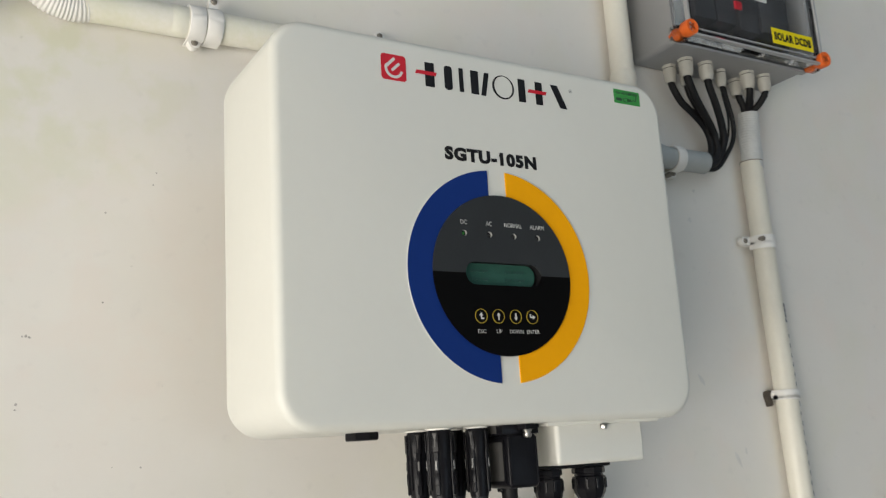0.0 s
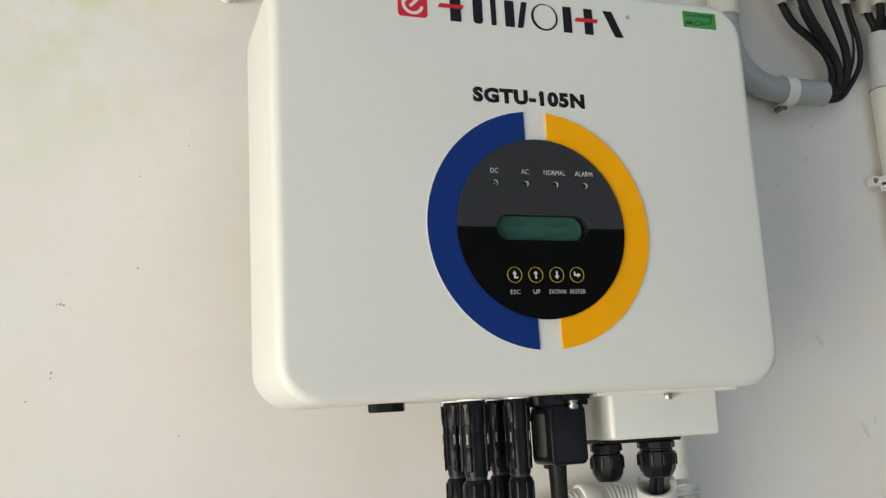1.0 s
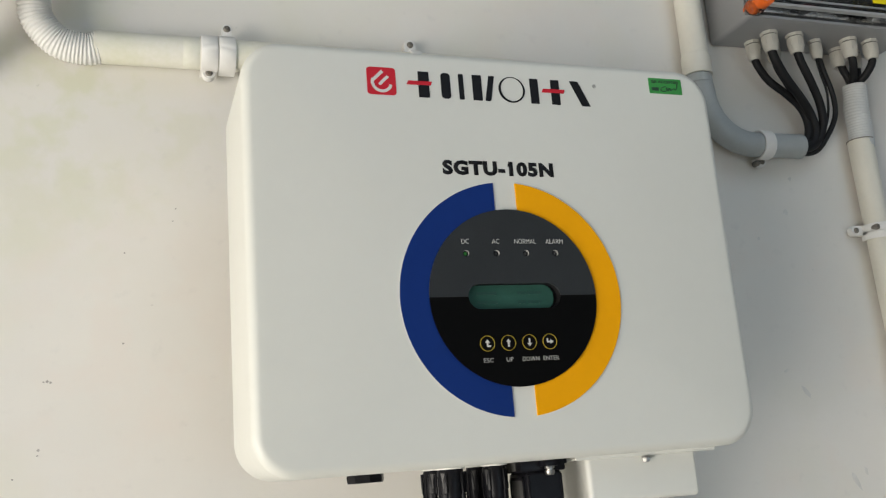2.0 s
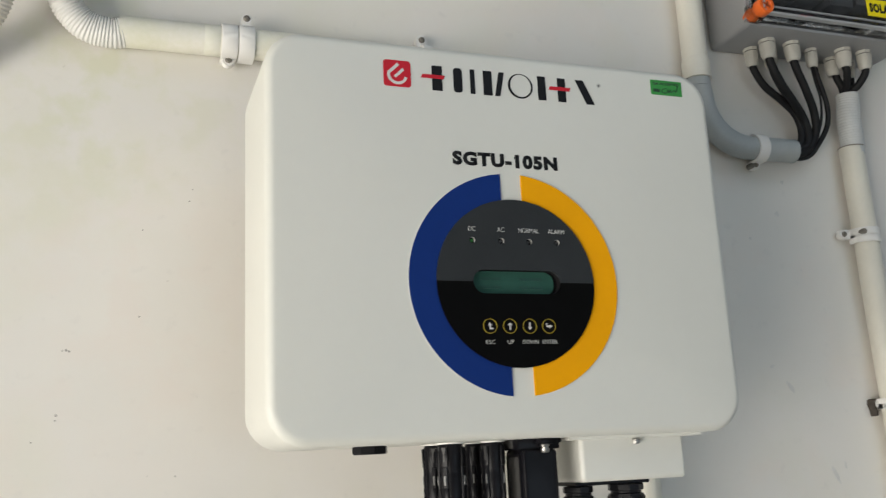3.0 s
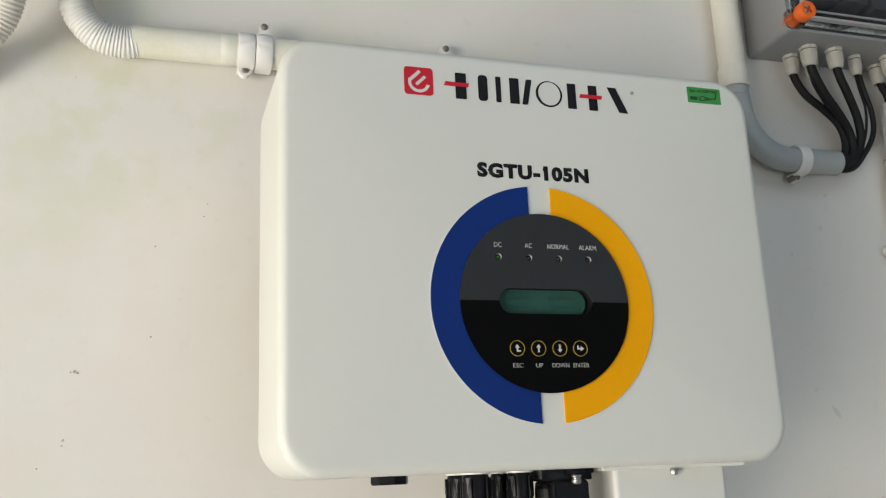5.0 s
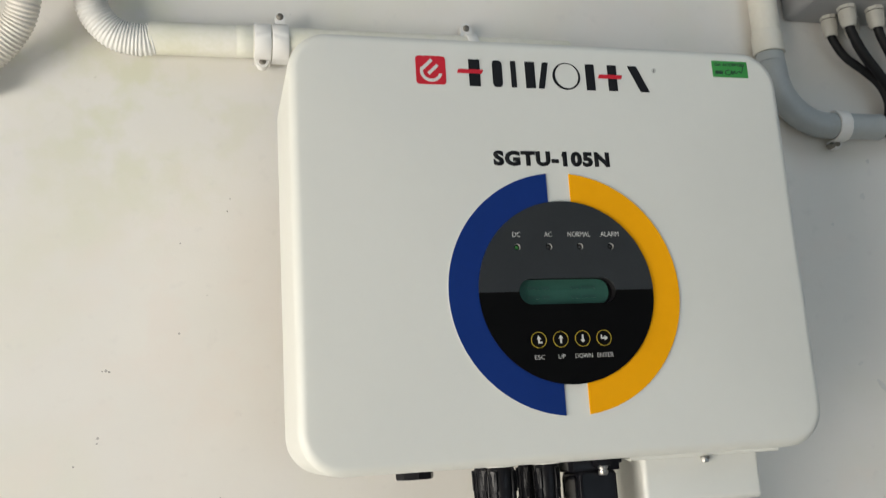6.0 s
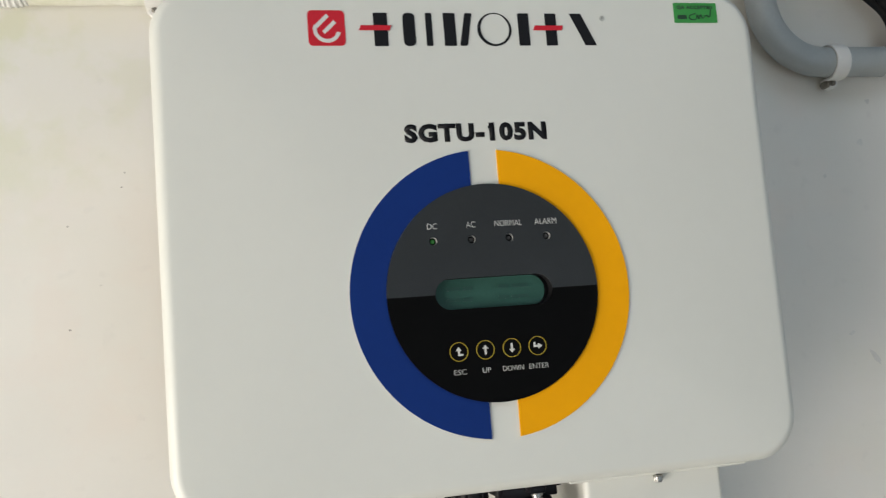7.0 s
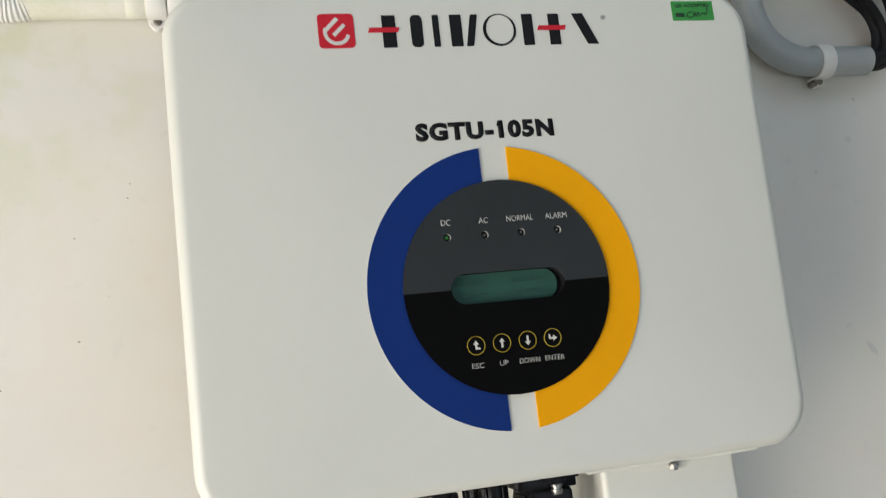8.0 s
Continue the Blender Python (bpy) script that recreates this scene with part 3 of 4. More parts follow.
# Underside: vent plug, wiring cover with glands, data module.
plug = part("vent_plug", bm_lathe([(0.0, 0.0), (0.0118, 0.0), (0.0130, 0.001), (0.0143, 0.0022), (0.0143, 0.0066), (0.0135, 0.008), (0.0, 0.008)], 8, pose(-0.1125, 0.054, 1.3776) @ DOWN), BLACK_PLASTIC, inverter, "black eight-sided vent plug", 20)
part("plug_seat", bm_lathe([(0.0, 0.0), (0.0150, 0.0), (0.0150, 0.0012), (0.0, 0.0012)], 24, pose(-0.1125, 0.054, 1.3778) @ DOWN), SHELL, inverter)
cover = part("wiring_cover", soft_box(0.0550, 0.1545, 0.018, 0.100, 1.3392, 1.376, 0.004, 0.0042, 0.001, 5), COVER, inverter, "white metal wiring cover", 60)
part("cover_flange", bm_box(0.044, 0.1705, 0.0145, 0.112, 1.3732, 1.3768, 0.0006, 1), COVER, inverter, "thin white flange")
for x in (0.106,):
    part("cover_screw", join(bm_lathe([(0.0, 0.0), (0.0030, 0.0), (0.0034, 0.0006), (0.0034, 0.0018), (0.0, 0.0020)], 14, pose(x, 0.0148, 1.3728) @ DOWN),
                             bm_lathe([(0.0, 0.002), (0.0030, 0.002), (0.0030, 0.0040), (0.0026, 0.0046), (0.0, 0.0046)], 6, pose(x, 0.0148, 1.3728) @ DOWN)), STEEL, inverter, "small zinc screw")
part("gland_plate", bm_box(0.0600, 0.1310, 0.040, 0.078, 1.3358, 1.3392, 0.001, 1), BLACK_PLASTIC, inverter, "black gland plate")


def gland_profile(r, h):
    return [(0.0, 0.0), (r * 0.95, 0.0), (r * 1.0, 0.0008), (r * 1.0, h * 0.18), (r * 0.86, h * 0.2), (r * 0.86, h * 0.26), (r, h * 0.29), (r, h * 0.62), (r * 0.93, h * 0.78), (r * 0.74, h * 0.95), (r * 0.6, h), (r * 0.3, h * 0.98), (0.0, h * 0.97)]


for x, r in ((0.0675, 0.0128), (0.1135, 0.0152)):
    gl = part("cable_gland", bm_lathe(gland_profile(r, 0.0290), 10, pose(x, 0.052, 1.3356) @ DOWN), BLACK_PLASTIC, inverter, "black ribbed cable gland", 25)
    part("gland_rib", join(*[moved(bm_box(r * 0.98, r * 1.06, -0.0012, 0.0012, -0.019, -0.010, 0.0004, 1), pose(x, 0.052, 1.3356, 0, 0, 36 * i + 8)) for i in range(10)]), BLACK_PLASTIC, gl)

module = empty("data_module", "black plug-in data module with two screws, under the inverter", "data module")
part("shell", soft_box(0.0090, 0.0390, 0.024, 0.060, 1.3238, 1.3685, 0.0045, 0.0030, 0.002, 6), BLACK_PLASTIC, module, "glossy black plastic shell", 60)
part("collar", bm_box(0.0050, 0.0425, 0.0255, 0.070, 1.3675, 1.3768, 0.0012, 2), BLACK_PLASTIC, module, "black mounting collar")
part("collar_lip", bm_box(0.0425, 0.0468, 0.030, 0.070, 1.3722, 1.3766, 0.001, 2), BLACK_PLASTIC, module, "narrow black lip of the collar")
part("rating_patch", bm_box(0.0044, 0.0051, 0.034, 0.050, 1.3690, 1.3755), SIDE_GREY, module, "small pale patch on the collar")
part("side_panel", moved(bm_frame(rounded(-0.056, -0.029, 1.3275, 1.3645, 0.003, 4), rounded(-0.0540, -0.0310, 1.3300, 1.3620, 0.002, 4), 0.0076, 0.0092), pose(0, 0, 0, 0, 0, -90)), BLACK_PLASTIC, module, "raised frame round the side panel")
# Greyer than the shell: the side's sheen is put into the colour.
part("side_inset", bm_box(0.0082, 0.0094, 0.0308, 0.0542, 1.3295, 1.3625), SIDE_GREY, module, "side inset with its sheen in the grey")
for x in (0.0098, 0.0362):
    part("front_ridge", bm_box(x, x + 0.0016, 0.0230, 0.027, 1.327, 1.3655, 0.0006, 2), BLACK_PLASTIC, module, "raised front edge")
part("thumb_screw", bm_lathe([(0.0, 0.0), (0.0034, 0.0), (0.0038, 0.0006), (0.0038, 0.0022), (0.0028, 0.0026), (0.0028, 0.0036), (0.0038, 0.004), (0.0036, 0.006), (0.0028, 0.0072), (0.0, 0.0074)], 16, pose(0.0262, 0.0195, 1.3718) @ DOWN), STEEL, module, "bright zinc screw")
part("screw_lug", bm_box(0.0210, 0.0315, 0.0150, 0.030, 1.3712, 1.3758, 0.001, 2), BLACK_PLASTIC, module)
part("foot", bm_box(0.015, 0.022, 0.048, 0.055, 1.3205, 1.324, 0.0008, 1), BLACK_PLASTIC, module)
part("cable_boot", bm_tube([Vector((0.0245, 0.050, 1.3245)), Vector((0.0245, 0.050, 1.310)), Vector((0.0247, 0.0505, 1.295)), Vector((0.025, 0.051, 1.280))], lambda s: 0.0072 - 0.035 * s * (s < 0.02) - 0.0007 * (s >= 0.02), 16), RUBBER, module, "tapered rubber boot")
part("cable", bm_tube(spline([(0.025, 0.051, 1.283), (0.026, 0.06, 1.20), (0.03, 0.10, 1.05), (0.035, 0.16, 0.9)], 0.01), 0.0048, 12), RUBBER, module, "black round cable")
module.location = (-0.0060, -0.0080, 0.0)

# ---- plug connectors under the inverter ----
def solar_connector():
    top = 1.3765
    ob = empty("solar_connector", "black locking solar connector with a pale seat, plugged into the inverter", "connector", "solar connectors under the inverter")
    part("seat_ring", bm_lathe([(0.0, 0.0), (0.0126, 0.0), (0.0128, 0.0012), (0.0124, 0.0022), (0.0, 0.0022)], 28, pose(0, 0, 0) @ DOWN), COVER, ob, "pale seat ring")
    sleeve = part("sleeve", bm_lathe([(0.0, 0.0022), (0.0105, 0.0022), (0.0112, 0.004), (0.0112, 0.020), (0.0105, 0.022), (0.0105, 0.026), (0.0110, 0.028), (0.0106, 0.046), (0.0098, 0.054), (0.0094, 0.0575), (0.0, 0.0575)], 24, DOWN), BLACK_PLASTIC, ob, "black plastic sleeve")
    for a in (40, 140, 222, 312):
        m = pose(0, 0, 0, 0, 0, a)
        part("latch", join(moved(bm_box(0.0100, 0.0124, -0.0024, 0.0024, -0.054, -0.0045, 0.0007, 1), m),
                           moved(bm_box(0.0114, 0.0133, -0.0034, 0.0034, -0.0200, -0.0045, 0.0010, 2), m),
                           moved(bm_box(0.0110, 0.0130, -0.0026, 0.0026, -0.0460, -0.0360, 0.0010, 2), m)), BLACK_PLASTIC, ob, "raised locking latch")
        # The glint on the latch tip is put into its paler grey.
        part("latch_slot", moved(bm_box(0.0122, 0.01325, -0.0010, 0.0010, -0.0340, -0.0265, 0.0003, 1), m), GLINT_GREY, ob, "grey latch tip with a painted glint")
        if a < 300:
            # V-shaped highlight on the black latch, laid on as a grey wedge.
            tip = moved(bm_plate([(-0.0020, 0.0), (0.0020, 0.0), (0.0006, -0.0050), (0.0005, -0.0110), (-0.0005, -0.0110), (-0.0006, -0.0050)], -0.0003, 0.0006), pose(0, 0, 0, 0, 0, a) @ pose(0.0133, 0, -0.0048, 0, 0, 90))
            part("latch_highlight", tip, HIGHLIGHT_GREY, ob, "grey wedge painting a highlight on the latch", None)
    for a in (180, 0):
        part("grip_rib", moved(bm_box(0.0106, 0.0121, -0.0009, 0.0009, -0.050, -0.007, 0.0005, 1), pose(0, 0, 0, 0, 0, a)), BLACK_PLASTIC, ob, "thin moulded rib")
    part("gap_ring", bm_lathe([(0.0, 0.0572), (0.0088, 0.0572), (0.0088, 0.0605), (0.0, 0.0605)], 20, DOWN), PANEL_GREY, ob, "grey sealing ring")
    nut = part("nut", bm_lathe([(0.0, 0.060), (0.0098, 0.060), (0.0112, 0.062), (0.0112, 0.084), (0.0104, 0.092), (0.0078, 0.098), (0.0, 0.098)], 24, DOWN), BLACK_PLASTIC, ob, "black ribbed cap nut")
    part("nut_rib", join(*[moved(bm_box(0.0106, 0.0124, -0.0013, 0.0013, -0.090, -0.063, 0.0005, 1), pose(0, 0, 0, 0, 0, 45 * i + 12)) for i in range(8)]), BLACK_PLASTIC, nut)
    part("lead", bm_tube(spline([(0, 0, -0.096), (0, 0.003, -0.16), (0.004, 0.03, -0.28), (0.01, 0.075, -0.42)], 0.01), 0.0032, 10), RUBBER, ob, "black single-core lead")
    ob.location = (0, 0, top)
    return ob


SLIM = Matrix.Diagonal((0.9, 0.9, 1, 1))
first = solar_connector()
first.matrix_basis = pose(-0.0505, 0.0370, 1.3768) @ SLIM
for x, y, turn in ((-0.0520, 0.0720, 20), (-0.0148, 0.0370, -8), (-0.0158, 0.0720, 14)):
    copy_thing(first, pose(x, y, 1.3768, 0, 0, turn) @ SLIM)

# Output wiring: cores in a corrugated hose, a coupling and a riser on the wall.
cores = empty("output_cable", "black cable cores leaving the gland into a white corrugated hose", "cable")
for dx, dy in ((-0.004, 0.0), (0.004, 0.002), (0.0, -0.004)):
    part("core", bm_tube(spline([(0.1135 + dx, 0.052 + dy, 1.309), (0.1175 + dx, 0.062 + dy, 1.297), (0.1235 + dx * 0.6, 0.070 + dy, 1.275)], 0.004), 0.0030, 8), RUBBER, cores, "black insulated core")
hose = empty("corrugated_hose", "white corrugated plastic hose below the inverter", "hose", "corrugated hoses")
part("hose", bm_tube(spline([(0.1190, 0.065, 1.3005), (0.1255, 0.076, 1.282), (0.145, 0.110, 1.248), (0.20, 0.16, 1.242), (0.223, 0.182, 1.262), (0.223, 0.186, 1.286)], 0.0008), ribbed(0.0150, 0.0044, 0.0016), 20, bore=0.0016), FLEX, hose, "", 60)
riser = empty("riser_pipe", "short white plastic pipe on the wall below the inverter", "pipe", "conduit pipes")
part("pipe", bm_tube([Vector((0.2200, 0.190, 1.295)), Vector((0.2200, 0.190, 1.52))], 0.0132, 24, bore=0.0015), PVC, riser)
part("rim", bm_lathe([(0.0128, 0.0), (0.0150, 0.0), (0.0150, 0.012), (0.0130, 0.012)], 24, pose(0.2200, 0.190, 1.293)), PVC, riser, "white end collar")
hose2 = empty("corrugated_hose", "white corrugated plastic hose lying along the wall", "hose", "corrugated hoses")
part("hose", bm_tube(spline([(0.045, 0.182, 1.262), (0.075, 0.180, 1.270), (0.108, 0.178, 1.2765), (0.15, 0.180, 1.278), (0.19, 0.176, 1.262), (0.22, 0.178, 1.20), (0.225, 0.185, 1.08), (0.225, 0.187, 0.9)], 0.0010), ribbed(0.0155, 0.0044, 0.0007), 20), FLEX, hose2, "", 60)
part("end_ring", bm_lathe([(0.0120, -0.004), (0.0185, -0.004), (0.0195, -0.002), (0.0195, 0.011), (0.0180, 0.014), (0.0120, 0.014)], 30, pose(0.108, 0.178, 1.2765, 0, 90, 0)), CLIP, hose2, "smooth white end ring")

# ---- conduits on the wall ----
def pipe_thing(name, label, path, r, mat, bore=0.0018):
    ob = empty(name, label, "conduit", "conduit pipes")
    part("pipe", bm_tube(path, r, 28, bore=bore), mat, ob, "", 40)
    return ob


def half_strap(r, width, ear_side, ear_len, ear_w, ear_y):
    """A strap round half a pipe along x at the origin, with an ear to one side (+1 up, -1 down); the wall lies at y = r."""
    th = 0.0022
    pts = []
    for i in range(17):
        a = radians(180 * i / 16)
        pts.append((-math.sin(a) * (r + th), math.cos(a) * (r + th) * ear_side))
    ins = [(-math.sin(radians(180 * i / 16)) * (r + 0.0002), math.cos(radians(180 * i / 16)) * (r + 0.0002) * ear_side) for i in range(17)]
    outer = [(r, (r + th) * ear_side)] + pts + [(r * 0.6, -(r + th) * ear_side)]
    inner = [(r, (r + 0.0002) * ear_side)] + ins + [(r * 0.6, -(r + 0.0002) * ear_side)]
    bm = bmesh.new()
    cols = []
    for x in (-width / 2, -width / 2 + 0.0008, width / 2 - 0.0008, width / 2):
        lift = 0.0 if abs(x) < width / 2 else -0.0006
        ring = [bm.verts.new((x, y * (1 + (lift / r if y < 0 else 0)), z)) for y, z in outer] + [bm.verts.new((x, y, z)) for y, z in reversed(inner)]
        cols.append(ring)
    for a, b in zip(cols, cols[1:]):
        for i in range(len(a)):
            j = (i + 1) % len(a)
            bm.faces.new((a[i], a[j], b[j], b[i]))
    bm.faces.new(cols[0][::-1])
    bm.faces.new(cols[-1])
    z0 = (r + 0.0005) * ear_side
    z1 = z0 + ear_len * ear_side
    rr = ear_w / 2
    foot = [(-max(rr, min(width / 2, ear_w - rr)), z0), (max(rr, min(width / 2, ear_w - rr)), z0)]
    tip = [(rr * math.cos(radians(a)), z1 + ear_side * rr * (math.sin(radians(a)) - 1)) for a in range(0, 181, 15)]
    plate = bm_plate(foot + tip, ear_y, ear_y + 0.0082)
    bmesh.ops.recalc_face_normals(plate, faces=plate.faces)
    return join(bm, plate), (z1 - ear_side * rr * 1.0)


def pipe_clip(label, m, r, pieces, rusty=False, extra=()):
    """A nylon conduit clip; pieces: (offset along the pipe, width, ear side, ear length)."""
    ob = empty("conduit_clip", label, "conduit clip", "conduit clips")
    for off, width, side, ear, *deep in pieces:
        ear_y = deep[0] if deep else r - 0.0085
        bm, zs = half_strap(r, width, side, ear, deep[1] if len(deep) > 1 else 0.0118, ear_y)
        strap = part("strap", moved(bm, m @ pose(off, 0, 0)), CLIP, ob, "", 40)
        s = bm_lathe([(0.0, 0.0022), (0.0012, 0.0022), (0.0013, 0.0012), (0.0021, 0.0012), (0.0022, 0.0020), (0.0031, 0.0013), (0.0035, 0.0), (0.0035, -0.005)], 14, m @ pose(off, ear_y, zs) @ FRONT)
        part("screw", s, RUST if rusty else SCREW, strap, "dull screw head")
    for x, y, z in extra:
        part("screw", bm_lathe([(0.0, 0.0022), (0.0012, 0.0022), (0.0013, 0.0012), (0.0021, 0.0012), (0.0022, 0.0020), (0.0031, 0.0013), (0.0035, 0.0), (0.0035, -0.006)], 14, m @ pose(x, y, z) @ FRONT), SCREW, ob, "dull screw head")
    return ob


RD = 0.0150
YP = YW - RD - 0.0035
duct = pipe_thing("conduit_pipe", "cream plastic conduit pipe running level along the wall", [Vector((-0.3115, YP, 1.7768)), Vector((-0.1, YP, 1.7772)), Vector((0.10, YP, 1.7775))], 0.0152, PVC_AGED)
part("sleeve", bm_lathe([(0.0152, 0.0), (0.01532, 0.0002), (0.01532, 0.0148), (0.0152, 0.0150)], 28, pose(-0.233, YP, 1.7770, 0, 90, 0)), PVC_STAINED, duct, "yellowed pipe joint")
pipe_clip("white nylon conduit clip with two screw ears round the level pipe", pose(-0.2065, YP, 1.7769), 0.0155, ((-0.0025, 0.0155, -1, 0.0085, 0.0010), (0.0140, 0.0155, 1, 0.0120, -0.0085, 0.0092)))
pipe_clip("white nylon conduit clip partly hidden behind the inverter", pose(-0.004, YP, 1.7768), 0.0155, ((0.0, 0.0110, 1, 0.019),))

hose3 = empty("corrugated_hose", "white corrugated hose bending up into the plain grey box", "hose", "corrugated hoses")
part("hose", bm_tube(spline([(-0.304, YP, 1.7768), (-0.320, YP, 1.7740), (-0.3425, YP - 0.002, 1.7788), (-0.3590, YP - 0.007, 1.796), (-0.3622, YP - 0.012, 1.814), (-0.3615, YP - 0.016, 1.834)], 0.0006), ribbed(0.0145, 0.0030, 0.0005), 22), FLEX, hose3, "", 60)

upright = pipe_thing("conduit_pipe", "cream plastic conduit pipe running up the wall beside the grey box", [Vector((0.3395, YP, 1.798)), Vector((0.3395, YP, TOP))], 0.0152, PVC)
part("coupling", bm_lathe([(0.0152, 0.0), (0.0170, 0.0005), (0.0170, 0.022), (0.0153, 0.026)], 28, pose(0.3395, YP, 1.790)), PVC, upright, "wider pipe end")
cx, cz, rb = 0.4015, 1.7685, 0.0595
bend = [Vector((0.3395, YP, 1.812)), Vector((0.3395, YP, 1.79))] + [Vector((cx - rb * math.cos(radians(a)), YP, cz - rb * math.sin(radians(a)))) for a in range(0, 91, 6)] + [Vector((0.43, YP, cz - rb)), Vector((0.4650, YP, cz - rb))]
elbow = pipe_thing("conduit_elbow", "grey plastic conduit elbow with black cables entering its open end", bend, 0.0143, PVC_GREY)
part("socket", bm_lathe([(0.0143, 0.0), (0.0150, 0.0006), (0.0150, 0.0100), (0.0143, 0.0106)], 28, pose(0.3395, YP, 1.7795)), PVC_GREY, elbow, "slightly wider grey socket")
part("end_rim", bm_lathe([(0.0124, -0.0015), (0.0143, -0.0015), (0.0147, -0.0005), (0.0147, 0.0010), (0.0126, 0.0016)], 28, pose(0.4645, YP, cz - rb, 0, 90, 0)), PVC_GREY, elbow, "cut grey pipe end")
pipe_clip("white nylon conduit clip round the grey elbow", pose(0.4135, YP, cz - rb), 0.0146, ((0.0, 0.0150, -1, 0.009),), False, ((-0.0065, 0.0060, -0.0200),))

drop_x, LEAN = 0.5578, 0.02     # the down pipe leans a little
drop = pipe_thing("conduit_pipe", "cream plastic conduit pipe running down the wall with faint printing", [Vector((drop_x - 0.0015, YP, 1.7195)), Vector((drop_x + 0.0021, YP, 1.5)), Vector((drop_x + 0.0311, YP, 0.05))], 0.0146, PVC)
hose4 = empty("corrugated_hose", "short translucent white corrugated hose on top of the conduit pipe", "hose", "corrugated hoses")
part("hose", bm_tube([Vector((drop_x + 0.0005 + 0.001 * math.sin(k / 12), YP - 0.0002 * k / 4, 1.7125 + 0.0008 * k)) for k in range(97)], lambda s: 0.0144 + 0.00022 * math.cos(2 * math.pi * s / 0.0034) - 0.012 * max(0, s - 0.05), 22, bore=0.0012), FLEX_GREY, hose4, "", 60)
part("cut_edge", bm_lathe([(0.0142, 0.0), (0.0156, 0.0), (0.0156, 0.0012), (0.0142, 0.0012)], 24, pose(drop_x - 0.001, YP, 1.7190)), SCREW, drop, "dark joint line")
# Unreadable printing along the pipe as small bars.
bars = []
nx, ny = 0.438, -0.899
for k, (z, h) in enumerate([(1.519 - 0.0068 * i, 0.0052) for i in range(4)] + [(1.478 - 0.0125 * i, 0.006) for i in range(22)]):
    big = k < 4
    a = math.atan2(ny, nx) + (0 if big else 0.12)
    bars.append(moved(bm_box(0.0144, 0.01475, -0.0026 if big else -0.0010, 0.0026 if big else 0.0010, -h / 2, h / 2), pose(drop_x + 0.0003 + LEAN * (1.6055 - z), YP, z, 0, 0, math.degrees(a))))
part("printing", join(*bars), PIPE_INK, drop, "small blue-grey bars of print", None)
SIDE = pose(0, 0, 0, 0, 90, 0)
pipe_clip("white nylon conduit clip with dark screws round the down pipe", pose(drop_x, YP, 1.6055) @ SIDE, 0.0149, ((-0.0035, 0.0110, -1, 0.0165), (0.0040, 0.0100, 1, 0.006)), False, ((-0.0035, -0.0125, -0.0125),))
low_clip = pipe_clip("white nylon conduit clip with a rusty tab round the down pipe", pose(drop_x + 0.0040, YP, 1.403) @ SIDE, 0.0149, ((0.0, 0.0120, -1, 0.0040), (0.0035, 0.006, 1, 0.008)), True)
part("rusty_tab", bm_plate([(x + drop_x + 0.0040, z) for x, z in ((-0.0215, 1.4085), (-0.0175, 1.4095), (-0.0160, 1.4000), (-0.0165, 1.3905), (-0.0190, 1.3890), (-0.0205, 1.3970), (-0.0225, 1.4030))], YW - 0.0100, YW), RUST, low_clip, "rusty steel tab")

# ---- grey distribution box with a clear lid ----
BX0, BX1, BZ0, BZ1, BY = 0.3700, 0.6160, 1.8385, 2.09, 0.131
dcdb = empty("distribution_box", "grey distribution box with clear lid, orange latches and yellow label", "distribution box", "distribution boxes")
wall_t = 0.004
bm = bm_box(BX0, BX1, BY, YW, BZ0, BZ1)
bmesh.ops.delete(bm, geom=[f_ for f_ in bm.faces if f_.calc_center_median().y < BY + 0.001], context="FACES_ONLY")
bmesh.ops.recalc_face_normals(bm, faces=bm.faces)
bmesh.ops.bevel(bm, geom=[e for e in bm.edges if len(e.link_faces) == 2], offset=0.0065, segments=4, affect="EDGES", profile=0.5)
bmesh.ops.solidify(bm, geom=list(bm.faces), thickness=0.0035)
part("base", bm, BOX_GREY, dcdb, "grey moulded base")
part("rim", bm_frame(rounded(BX0 - 0.003, BX1 + 0.003, BZ0 - 0.002, BZ1 + 0.002, 0.006, 4), rounded(BX0 + 0.006, BX1 - 0.006, BZ0 + 0.006, BZ1 - 0.006, 0.003, 4), BY - 0.004, BY + 0.004), BOX_GREY, dcdb, "grey sealing rim")
part("lid_lip", bm_frame(rounded(BX0 - 0.0015, BX1 + 0.0015, BZ0 - 0.0005, BZ1 + 0.0005, 0.006, 4), rounded(BX0 + 0.0015, BX1 - 0.0015, BZ0 + 0.0022, BZ1 - 0.0022, 0.004, 4), 0.1000, 0.1060), LIP, dcdb, "pale lip of the lid")
part("lid_step", bm_box(BX0 + 0.012, BX1 - 0.010, 0.1035, 0.1062, BZ0 + 0.0085, BZ0 + 0.0108, 0.0005, 1), LIP, dcdb, "pale step in the lid")
# Dark strip and plate added so the inside looks unlit through the lid.
part("dark_strip", bm_box(BX0 + 0.006, BX1 - 0.006, 0.1268, 0.1290, BZ0 + 0.0015, BZ0 + 0.0125), BOX_DARK, dcdb, "dark strip added behind the lid")
part("dark_floor_plate", bm_box(BX0 + 0.005, BX1 - 0.005, BY + 0.001, 0.158, BZ0 + 0.0045, BZ0 + 0.0085), BOX_DARK, dcdb, "dark plate added over the box's floor")
part("mounting_plate", bm_box(BX0 + 0.006, BX1 - 0.006, 0.160, 0.164, BZ0 + 0.008, BZ1 - 0.008), BOX_DARK, dcdb, "dark inside of the box")
